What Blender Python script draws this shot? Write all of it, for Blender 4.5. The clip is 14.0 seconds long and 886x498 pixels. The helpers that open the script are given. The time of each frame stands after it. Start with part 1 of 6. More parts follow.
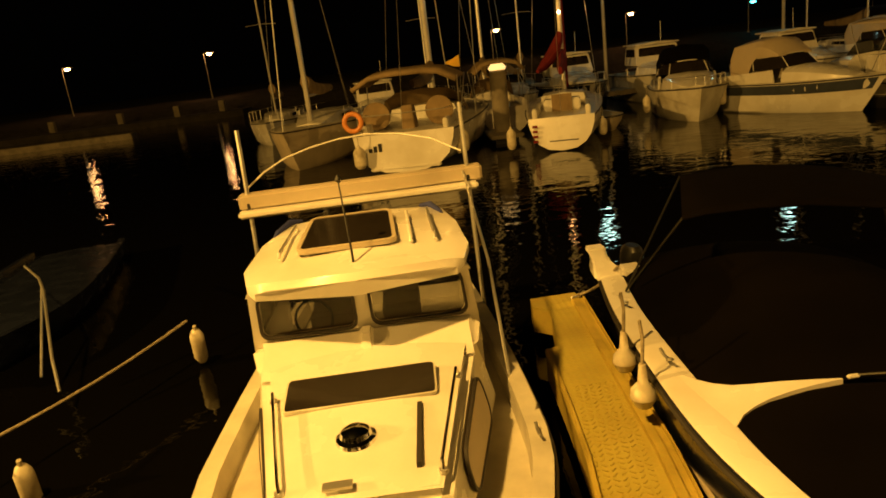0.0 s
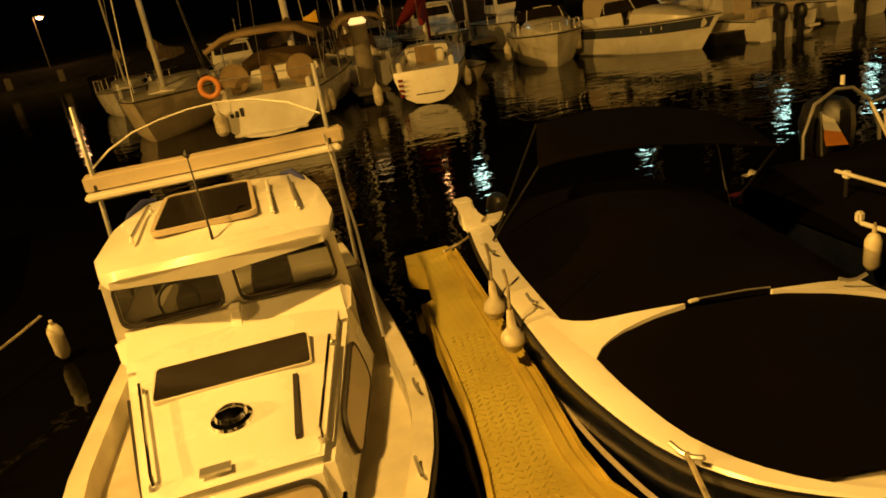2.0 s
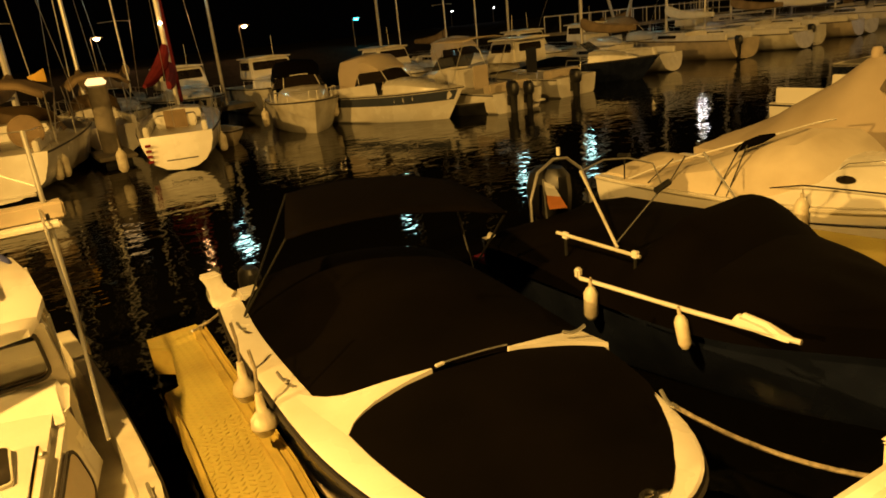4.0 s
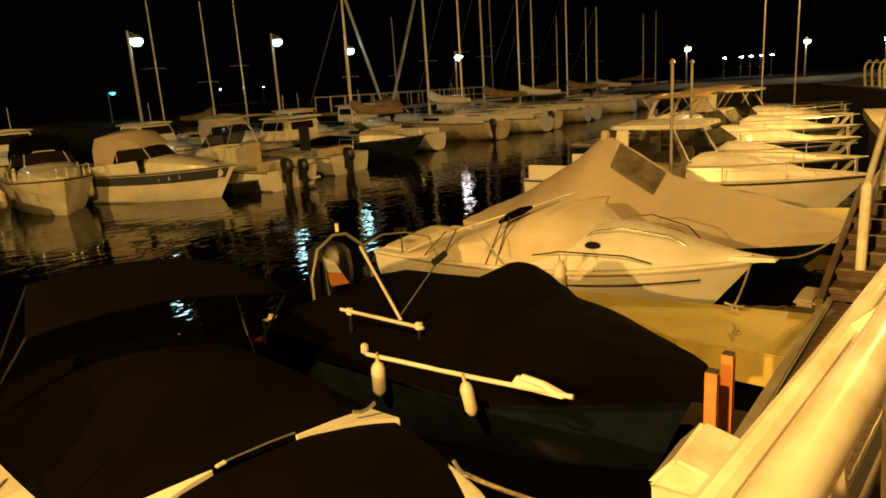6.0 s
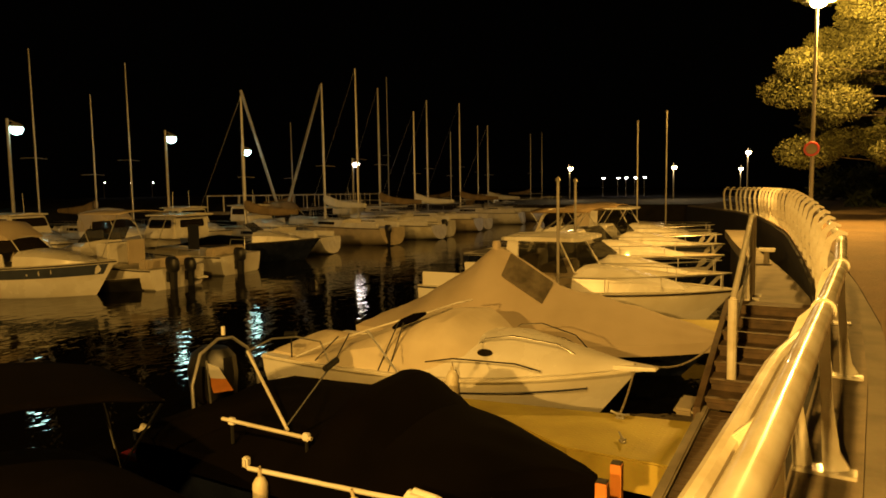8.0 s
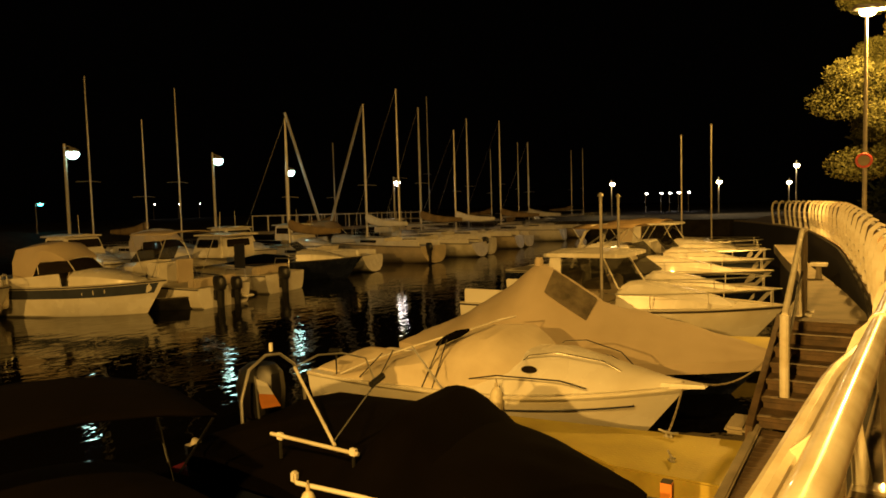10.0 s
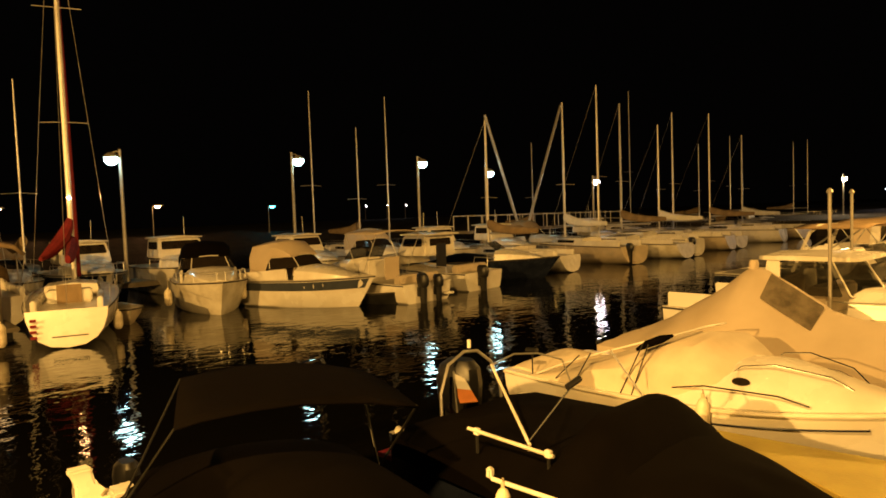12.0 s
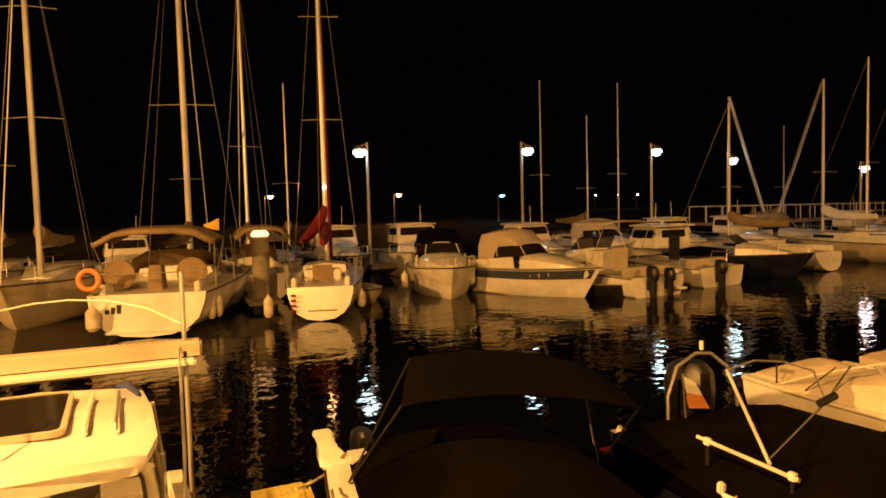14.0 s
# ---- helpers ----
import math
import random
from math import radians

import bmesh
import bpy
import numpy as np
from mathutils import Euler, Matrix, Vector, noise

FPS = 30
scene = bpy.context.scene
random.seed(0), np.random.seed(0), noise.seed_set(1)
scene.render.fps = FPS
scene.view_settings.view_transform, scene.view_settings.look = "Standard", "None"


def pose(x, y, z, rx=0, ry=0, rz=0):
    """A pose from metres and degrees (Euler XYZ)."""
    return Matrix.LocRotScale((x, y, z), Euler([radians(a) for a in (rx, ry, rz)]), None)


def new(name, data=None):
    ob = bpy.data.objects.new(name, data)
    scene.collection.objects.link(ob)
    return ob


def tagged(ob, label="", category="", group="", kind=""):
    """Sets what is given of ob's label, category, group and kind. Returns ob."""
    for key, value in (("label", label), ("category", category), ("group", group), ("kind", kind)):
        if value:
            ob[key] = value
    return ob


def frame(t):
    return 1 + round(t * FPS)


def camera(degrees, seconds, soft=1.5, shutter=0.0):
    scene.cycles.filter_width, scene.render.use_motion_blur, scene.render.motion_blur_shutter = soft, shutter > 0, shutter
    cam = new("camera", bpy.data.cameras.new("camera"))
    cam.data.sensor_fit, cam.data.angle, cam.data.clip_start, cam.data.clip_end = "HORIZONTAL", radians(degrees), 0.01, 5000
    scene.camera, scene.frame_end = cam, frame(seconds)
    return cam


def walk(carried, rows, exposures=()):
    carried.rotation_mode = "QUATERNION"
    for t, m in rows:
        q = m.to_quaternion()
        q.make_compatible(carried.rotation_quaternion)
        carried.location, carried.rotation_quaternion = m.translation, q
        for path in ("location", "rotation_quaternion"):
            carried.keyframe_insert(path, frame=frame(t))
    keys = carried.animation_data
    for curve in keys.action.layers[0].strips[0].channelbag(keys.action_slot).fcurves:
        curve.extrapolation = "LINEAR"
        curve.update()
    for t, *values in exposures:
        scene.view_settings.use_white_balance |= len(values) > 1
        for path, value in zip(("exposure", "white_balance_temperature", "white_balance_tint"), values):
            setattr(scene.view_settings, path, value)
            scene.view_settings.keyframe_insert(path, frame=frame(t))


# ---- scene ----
cam = camera(66.0, 14.0, soft=1.7)
ROWS = [
    (0.0, -0.264, -0.019, 3.004, 74.08, 6.95, -3.98),
    (0.5, -0.285, -0.018, 3.033, 70.16, 7.41, -5.94),
    (1.0, -0.278, -0.014, 3.042, 67.57, 7.72, -8.00),
    (1.5, -0.211, -0.013, 3.039, 67.49, 8.33, -10.96),
    (2.0, -0.144, -0.044, 3.037, 68.83, 8.86, -15.06),
    (2.5, -0.077, -0.035, 3.045, 69.67, 7.88, -22.32),
    (3.0, -0.019, -0.035, 3.060, 70.52, 6.28, -27.15),
    (5.5, 0.118, 0.006, 3.056, 74.27, 5.09, -46.54),
    (6.0, 0.119, 0.040, 3.048, 76.41, 3.72, -52.49),
    (6.5, 0.119, 0.044, 3.050, 78.69, 2.93, -57.72),
    (7.0, 0.128, 0.055, 3.038, 80.82, 1.20, -61.15),
    (7.5, 0.136, 0.069, 3.043, 82.80, 0.32, -61.61),
    (8.0, 0.125, 0.062, 3.057, 84.83, 0.90, -61.09),
    (10.5, 0.076, 0.076, 3.047, 86.98, 1.81, -55.06),
    (11.0, 0.086, 0.089, 3.044, 87.04, 1.97, -49.97),
    (11.5, 0.096, 0.100, 3.027, 86.95, 1.66, -45.70),
    (12.0, 0.105, 0.086, 3.047, 86.90, 2.03, -41.24),
    (12.5, 0.137, 0.112, 3.078, 87.09, 2.40, -34.90),
    (13.0, 0.188, 0.121, 3.067, 87.29, 2.49, -28.03),
    (13.5, 0.187, 0.137, 3.059, 86.85, 2.13, -25.49),
    (14.0, 0.177, 0.141, 3.054, 86.59, 1.55, -22.26),
]
walk(cam, [(t, pose(x, y, z, rx, ry, rz)) for t, x, y, z, rx, ry, rz in ROWS], [(0, -0.22, 6200, 8), (1.0, -0.3, 6150, 6), (2.0, -0.25, 6250, 9), (3.0, 0.0, 6100, 10), (5.5, 0.45, 5250, 10), (6.2, 0.3, 5450, 10), (7.5, -0.02, 6200, 9), (8.2, -0.05, 6200, 9), (10.5, 0.12, 6200, 10), (11.0, 0.3, 6200, 10), (12.0, 0.95, 5700, 17), (13.0, 1.22, 5700, 27), (14.0, 0.68, 6200, 38)])

# ---- world, lamps, exposure ----
world = bpy.data.worlds.new("night_sky")
scene.world = world
world.use_nodes = True
world.node_tree.nodes["Background"].inputs["Color"].default_value = (0.55, 0.42, 0.3, 1)
world.node_tree.nodes["Background"].inputs["Strength"].default_value = 0.0008
scene.view_settings.exposure = 0.0
SODIUM = (1.0, 0.505, 0.085)
PALE = (0.62, 1.0, 0.82)


def lamp_light(name, place, watts, color, radius=0.12):
    data = bpy.data.lights.new(name, "POINT")
    data.energy, data.color, data.shadow_soft_size = watts, color, radius
    ob = new(name, data)
    ob.location = place
    return ob


# ---- materials ----
def mat(name, color, rough=0.5, metal=0.0, vary=0.15, scale=3.0, fine=40.0, bump=0.1, spec=0.5, coat=0.0, stains=None, emit=None, strength=0.0):
    m = bpy.data.materials.new(name)
    m.use_nodes = True
    nt = m.node_tree
    b = nt.nodes["Principled BSDF"]
    co = nt.nodes.new("ShaderNodeTexCoord")
    n1 = nt.nodes.new("ShaderNodeTexNoise")
    n1.inputs["Scale"].default_value, n1.inputs["Detail"].default_value = scale, 6
    n2 = nt.nodes.new("ShaderNodeTexNoise")
    n2.inputs["Scale"].default_value, n2.inputs["Detail"].default_value = fine, 4
    nt.links.new(co.outputs["Object"], n1.inputs["Vector"])
    nt.links.new(co.outputs["Object"], n2.inputs["Vector"])
    ramp = nt.nodes.new("ShaderNodeValToRGB")
    dark = stains or [c * (1 - 2 * vary) for c in color]
    ramp.color_ramp.elements[0].position, ramp.color_ramp.elements[1].position = 0.3, 0.62
    ramp.color_ramp.elements[0].color, ramp.color_ramp.elements[1].color = (*dark, 1), (*color, 1)
    nt.links.new(n1.outputs["Fac"], ramp.inputs["Fac"])
    mix = nt.nodes.new("ShaderNodeMix")
    mix.data_type, mix.blend_type = "RGBA", "MULTIPLY"
    mix.inputs["Factor"].default_value = vary
    nt.links.new(ramp.outputs["Color"], mix.inputs["A"])
    nt.links.new(n2.outputs["Color"], mix.inputs["B"])
    nt.links.new(mix.outputs["Result"], b.inputs["Base Color"])
    b.inputs["Metallic"].default_value = metal
    b.inputs["Specular IOR Level"].default_value = spec
    b.inputs["Coat Weight"].default_value = coat
    mr = nt.nodes.new("ShaderNodeMapRange")
    mr.inputs["To Min"].default_value, mr.inputs["To Max"].default_value = max(0.02, rough - 0.1), min(1, rough + 0.12)
    nt.links.new(n1.outputs["Fac"], mr.inputs["Value"])
    nt.links.new(mr.outputs["Result"], b.inputs["Roughness"])
    if bump:
        bp = nt.nodes.new("ShaderNodeBump")
        bp.inputs["Strength"].default_value, bp.inputs["Distance"].default_value = bump, 0.01
        nt.links.new(n2.outputs["Fac"], bp.inputs["Height"])
        nt.links.new(bp.outputs["Normal"], b.inputs["Normal"])
    if emit:
        b.inputs["Emission Color"].default_value = (*emit, 1)
        b.inputs["Emission Strength"].default_value = strength
    return m


def glass_mat(name, color, rough=0.03, alpha=0.35):
    m = bpy.data.materials.new(name)
    m.use_nodes = True
    nt = m.node_tree
    b = nt.nodes["Principled BSDF"]
    b.inputs["Base Color"].default_value, b.inputs["Roughness"].default_value = (*color, 1), rough
    clear, mix, out = nt.nodes.new("ShaderNodeBsdfTransparent"), nt.nodes.new("ShaderNodeMixShader"), nt.nodes["Material Output"]
    clear.inputs["Color"].default_value = (0.75, 0.75, 0.72, 1)
    mix.inputs["Fac"].default_value = alpha
    nt.links.new(clear.outputs[0], mix.inputs[1])
    nt.links.new(b.outputs[0], mix.inputs[2])
    nt.links.new(mix.outputs[0], out.inputs["Surface"])
    return m


GEL = mat("white_gelcoat", (0.8, 0.78, 0.72), 0.25, vary=0.06, scale=1.3, fine=60, bump=0.02, coat=0.3, stains=(0.66, 0.62, 0.52))
GEL_OLD = mat("aged_gelcoat", (0.72, 0.69, 0.6), 0.4, vary=0.12, scale=2.2, fine=50, bump=0.04, stains=(0.5, 0.46, 0.36))
DECK = mat("deck_paint", (0.66, 0.62, 0.5), 0.55, vary=0.12, scale=4, fine=180, bump=0.15)
CREAM = mat("cream_gelcoat", (0.55, 0.47, 0.34), 0.4, vary=0.12, scale=2, bump=0.03)
NAVY = mat("navy_gelcoat", (0.012, 0.016, 0.035), 0.25, vary=0.2, bump=0.02, coat=0.3)
GREYBLUE = mat("grey_blue_gelcoat", (0.05, 0.06, 0.085), 0.35, vary=0.12, bump=0.03)
GREENHULL = mat("dark_green_gelcoat", (0.03, 0.07, 0.05), 0.35, vary=0.12, bump=0.03)
BOTTOM = mat("antifouling_paint", (0.02, 0.025, 0.04), 0.7, vary=0.3, bump=0.1)
BLACKCANVAS = mat("black_canvas", (0.0034, 0.0025, 0.002), 0.95, vary=0.25, scale=1.1, fine=220, bump=0.25, spec=0.03)
TARP = mat("beige_tarpaulin", (0.52, 0.44, 0.325), 0.8, vary=0.12, scale=1.4, fine=90, bump=0.15, spec=0.2, stains=(0.46, 0.385, 0.275))
TANCANVAS = mat("tan_canvas", (0.3, 0.22, 0.12), 0.9, vary=0.18, scale=2, fine=120, bump=0.2, spec=0.15)
REDCANVAS = mat("dark_red_canvas", (0.2, 0.022, 0.02), 0.9, vary=0.2, fine=120, bump=0.2, spec=0.15)
BLUECANVAS = mat("blue_canvas", (0.05, 0.06, 0.2), 0.9, vary=0.2, fine=120, bump=0.2, spec=0.15)
STEEL = mat("stainless_steel", (0.75, 0.74, 0.7), 0.32, 0.85, vary=0.05, bump=0.0)
CHROME = mat("polished_chrome", (0.8, 0.8, 0.78), 0.06, 1.0, vary=0.02, bump=0.0)
ALU = mat("mast_aluminium", (0.62, 0.6, 0.56), 0.42, 0.6, vary=0.12, scale=0.8, bump=0.02)
BLACK = mat("black_plastic", (0.012, 0.012, 0.012), 0.45, vary=0.2, bump=0.05)
RUBBER = mat("rubber_trim", (0.03, 0.025, 0.02), 0.7, vary=0.2, bump=0.05)
MOTOR = mat("motor_cowling", (0.008, 0.008, 0.009), 0.42, vary=0.1, bump=0.0, coat=0.0)
GLASS = glass_mat("tinted_glass", (0.012, 0.011, 0.009), 0.04, 0.55)
CLEARGLASS = glass_mat("clear_glass", (0.02, 0.02, 0.018), 0.03, 0.3)
DARKGLASS = mat("dark_acrylic", (0.02, 0.016, 0.012), 0.12, vary=0.1, bump=0.0)
ROPE = mat("mooring_rope", (0.42, 0.36, 0.25), 0.9, vary=0.3, scale=30, fine=160, bump=0.5)
FENDER = mat("fender_vinyl", (0.72, 0.66, 0.5), 0.4, vary=0.12, scale=5, bump=0.03, stains=(0.42, 0.35, 0.22))
ORANGE = mat("orange_plastic", (0.8, 0.3, 0.05), 0.45, vary=0.12, scale=6, bump=0.05)
YELLOW = mat("yellow_cloth", (0.8, 0.5, 0.03), 0.8, vary=0.12, bump=0.1)
RED = mat("red_paint", (0.5, 0.03, 0.02), 0.5, vary=0.1, bump=0.03)
WHITECLOTH = mat("white_cloth", (0.75, 0.74, 0.7), 0.85, vary=0.08, bump=0.1)
WHITEPAINT = mat("white_rail_paint", (0.8, 0.77, 0.68), 0.22, vary=0.06, scale=5, fine=30, bump=0.03, coat=0.4, stains=(0.62, 0.56, 0.42))
PLATE = mat("pontoon_plate", (0.54, 0.45, 0.075), 0.5, vary=0.12, scale=2.0, fine=26, bump=0.3, stains=(0.42, 0.33, 0.055))
PONTOONSIDE = mat("pontoon_frame", (0.6, 0.46, 0.07), 0.5, vary=0.18, scale=3, bump=0.06)
PLANK = mat("weathered_plank", (0.13, 0.085, 0.045), 0.8, vary=0.3, scale=7, fine=70, bump=0.4)
NOSING = mat("worn_nosing", (0.2, 0.145, 0.085), 0.8, vary=0.3, scale=9, fine=70, bump=0.3)
STONE = mat("kerb_stone", (0.34, 0.28, 0.19), 0.85, vary=0.22, scale=4, fine=60, bump=0.4)
CONCRETE = mat("quay_concrete", (0.3, 0.26, 0.19), 0.9, vary=0.2, scale=2.2, fine=50, bump=0.35)
# near-black tone: the shade on the faces below the quay edge is in the colour
SHADEDWALL = mat("shaded_quay_wall", (0.025, 0.022, 0.018), 0.9, vary=0.3, scale=3, fine=40, bump=0.5)
ASPHALT = mat("promenade_asphalt", (0.26, 0.18, 0.095), 0.9, vary=0.17, scale=0.9, fine=260, bump=0.6)
ROCK = mat("breakwater_rock", (0.05, 0.042, 0.03), 0.95, vary=0.3, scale=1.5, fine=14, bump=0.7)
EARTH = mat("dark_ground", (0.03, 0.026, 0.02), 0.95, vary=0.3, scale=0.6, fine=9, bump=0.5)
BARK = mat("pine_bark", (0.05, 0.035, 0.024), 0.95, vary=0.35, scale=9, fine=40, bump=0.8)
NEEDLES = mat("pine_needles", (0.062, 0.066, 0.011), 0.75, vary=0.25, scale=2, fine=30, bump=0.0)
HEDGE = mat("hedge_leaves", (0.05, 0.07, 0.03), 0.8, vary=0.3, scale=2, fine=30, bump=0.0)
POSTMETAL = mat("lamp_post_metal", (0.35, 0.33, 0.29), 0.45, 0.4, vary=0.12, bump=0.03)
BULB_WARM = mat("sodium_lens", (0.9, 0.7, 0.4), 0.4, vary=0.0, bump=0, emit=(1.0, 0.62, 0.22), strength=60)
BULB_FAR = mat("far_sodium_lens", (0.9, 0.7, 0.4), 0.4, vary=0.0, bump=0, emit=(1.0, 0.42, 0.14), strength=60)
CREAMCANVAS = mat("cream_canvas", (0.64, 0.57, 0.44), 0.8, vary=0.12, scale=1.6, fine=110, bump=0.15, spec=0.2, stains=(0.5, 0.43, 0.31))
VINYL = mat("clear_vinyl", (0.2, 0.17, 0.12), 0.15, vary=0.25, scale=5, bump=0.1)
BULB_PALE = mat("pale_lens", (0.8, 0.9, 0.85), 0.4, vary=0.0, bump=0, emit=(0.62, 1.0, 0.85), strength=9)
BULB_DIM = mat("dim_lens", (0.9, 0.7, 0.4), 0.4, vary=0.0, bump=0, emit=(1.0, 0.6, 0.2), strength=1.6)
BULB_TEAL = mat("teal_lens", (0.3, 0.8, 0.8), 0.4, vary=0.0, bump=0, emit=(0.1, 0.8, 0.85), strength=14)
BULB_WHITE = mat("white_lens", (0.9, 0.9, 0.9), 0.4, vary=0.0, bump=0, emit=(1.0, 0.85, 0.7), strength=30)


def water_mat():
    m = bpy.data.materials.new("harbour_water")
    m.use_nodes = True
    nt = m.node_tree
    b = nt.nodes["Principled BSDF"]
    b.inputs["Base Color"].default_value = (0.0022, 0.002, 0.0016, 1)
    b.inputs["Roughness"].default_value, b.inputs["IOR"].default_value = 0.03, 1.33
    co, mp = nt.nodes.new("ShaderNodeTexCoord"), nt.nodes.new("ShaderNodeMapping")
    mp.inputs["Scale"].default_value = (0.8, 1.0, 1.0)
    nt.links.new(co.outputs["Object"], mp.inputs["Vector"])
    height = None
    for scale, gain in ((0.9, 0.6), (3.2, 0.32), (9.0, 0.06)):
        n = nt.nodes.new("ShaderNodeTexNoise")
        n.inputs["Scale"].default_value, n.inputs["Detail"].default_value = scale, 2
        nt.links.new(mp.outputs[0], n.inputs["Vector"])
        mul = nt.nodes.new("ShaderNodeMath")
        mul.operation = "MULTIPLY"
        mul.inputs[1].default_value = gain
        nt.links.new(n.outputs["Fac"], mul.inputs[0])
        if height:
            add = nt.nodes.new("ShaderNodeMath")
            nt.links.new(height, add.inputs[0])
            nt.links.new(mul.outputs[0], add.inputs[1])
            height = add.outputs[0]
        else:
            height = mul.outputs[0]
    bp = nt.nodes.new("ShaderNodeBump")
    bp.inputs["Strength"].default_value, bp.inputs["Distance"].default_value = 1.0, 0.029
    nt.links.new(height, bp.inputs["Height"])
    nt.links.new(bp.outputs["Normal"], b.inputs["Normal"])
    return m


WATER = water_mat()


def stud_bump(m, scale):
    """Regular raised studs on a deck plate."""
    nt = m.node_tree
    b = nt.nodes["Principled BSDF"]
    co, vo, bp, rp = (nt.nodes.new(k) for k in ("ShaderNodeTexCoord", "ShaderNodeTexVoronoi", "ShaderNodeBump", "ShaderNodeMapRange"))
    vo.inputs["Scale"].default_value, vo.inputs["Randomness"].default_value = scale, 0.15
    rp.inputs["From Min"].default_value, rp.inputs["From Max"].default_value = 0.15, 0.4
    rp.inputs["To Min"].default_value, rp.inputs["To Max"].default_value = 1.0, 0.0
    nt.links.new(co.outputs["Object"], vo.inputs["Vector"])
    nt.links.new(vo.outputs["Distance"], rp.inputs["Value"])
    nt.links.new(rp.outputs["Result"], bp.inputs["Height"])
    bp.inputs["Strength"].default_value, bp.inputs["Distance"].default_value = 0.5, 0.005
    nt.links.new(bp.outputs["Normal"], b.inputs["Normal"])


stud_bump(PLATE, 17.0)


# ---- shape helpers: a shape is (vertices, faces) ----
def V(*a):
    return Vector(a)


def join(*shapes):
    vs, fs = [], []
    for v, fc in shapes:
        o = len(vs)
        vs += [Vector(p) for p in v]
        fs += [tuple(i + o for i in q) for q in fc]
    return vs, fs


def moved(shape, m):
    return [m @ Vector(p) for p in shape[0]], shape[1]


def box(x0, x1, y0, y1, z0, z1):
    v = [V(x, y, z) for z in (z0, z1) for x, y in ((x0, y0), (x1, y0), (x1, y1), (x0, y1))]
    return v, [(3, 2, 1, 0), (4, 5, 6, 7), (0, 1, 5, 4), (1, 2, 6, 5), (2, 3, 7, 6), (3, 0, 4, 7)]


def hexa(bottom, top):
    v = [Vector(p) for p in (*bottom, *top)]
    return v, [(3, 2, 1, 0), (4, 5, 6, 7), (0, 1, 5, 4), (1, 2, 6, 5), (2, 3, 7, 6), (3, 0, 4, 7)]


def prism(outline, z0, z1):
    n = len(outline)
    v = [V(x, y, z0) for x, y in outline] + [V(x, y, z1) for x, y in outline]
    return v, [tuple(range(n - 1, -1, -1)), tuple(range(n, 2 * n))] + [(i, (i + 1) % n, n + (i + 1) % n, n + i) for i in range(n)]


def tube(points, r, n=8, close=False):
    pts = [Vector(p) for p in points]
    radii = r if isinstance(r, (list, tuple)) else [r] * len(pts)
    vs, fs, up = [], [], None
    for i, p in enumerate(pts):
        a, c = pts[i - 1] if (i or close) else p, pts[(i + 1) % len(pts)] if (i + 1 < len(pts) or close) else p
        d = (c - a).normalized()
        if up is None:
            up = d.cross(V(0, 0, 1) if abs(d.z) < 0.9 else V(1, 0, 0)).normalized()
        up = (up - d * up.dot(d)).normalized()
        side = d.cross(up)
        vs += [p + (up * math.cos(2 * math.pi * k / n) + side * math.sin(2 * math.pi * k / n)) * radii[i] for k in range(n)]
    rings = len(pts)
    for i in range(rings if close else rings - 1):
        j = (i + 1) % rings
        fs += [(i * n + k, i * n + (k + 1) % n, j * n + (k + 1) % n, j * n + k) for k in range(n)]
    if not close:
        fs += [tuple(range(n - 1, -1, -1)), tuple((rings - 1) * n + k for k in range(n))]
    return vs, fs


def turned(profile, n=14, axis="z"):
    """A lathed shape from (radius, height) pairs."""
    vs, fs = [], []
    for r, h in profile:
        vs += [V(r * math.cos(2 * math.pi * k / n), r * math.sin(2 * math.pi * k / n), h) for k in range(n)]
    for i in range(len(profile) - 1):
        fs += [(i * n + k, i * n + (k + 1) % n, (i + 1) * n + (k + 1) % n, (i + 1) * n + k) for k in range(n)]
    fs += [tuple(range(n - 1, -1, -1)), tuple((len(profile) - 1) * n + k for k in range(n))]
    if axis == "y":
        vs = [V(p.x, p.z, p.y) for p in vs]
        fs = [q[::-1] for q in fs]
    return vs, fs


def loft(rows, cap=True, close=False):
    n = len(rows[0])
    vs = [Vector(p) for row in rows for p in row]
    last = n if close else n - 1
    fs = [(i * n + k, i * n + (k + 1) % n, (i + 1) * n + (k + 1) % n, (i + 1) * n + k) for i in range(len(rows) - 1) for k in range(last)]
    if cap:
        fs += [tuple(range(n - 1, -1, -1)), tuple((len(rows) - 1) * n + k for k in range(n))]
    return vs, fs


def rounded(w=1.0, h=1.0, r=0.15, n=4):
    pts = []
    for cx, cy, a0 in ((w - r, r, -90), (w - r, h - r, 0), (r, h - r, 90), (r, r, 180)):
        pts += [(cx + r * math.cos(radians(a0 + 90 * k / n)), cy + r * math.sin(radians(a0 + 90 * k / n))) for k in range(n + 1)]
    return pts


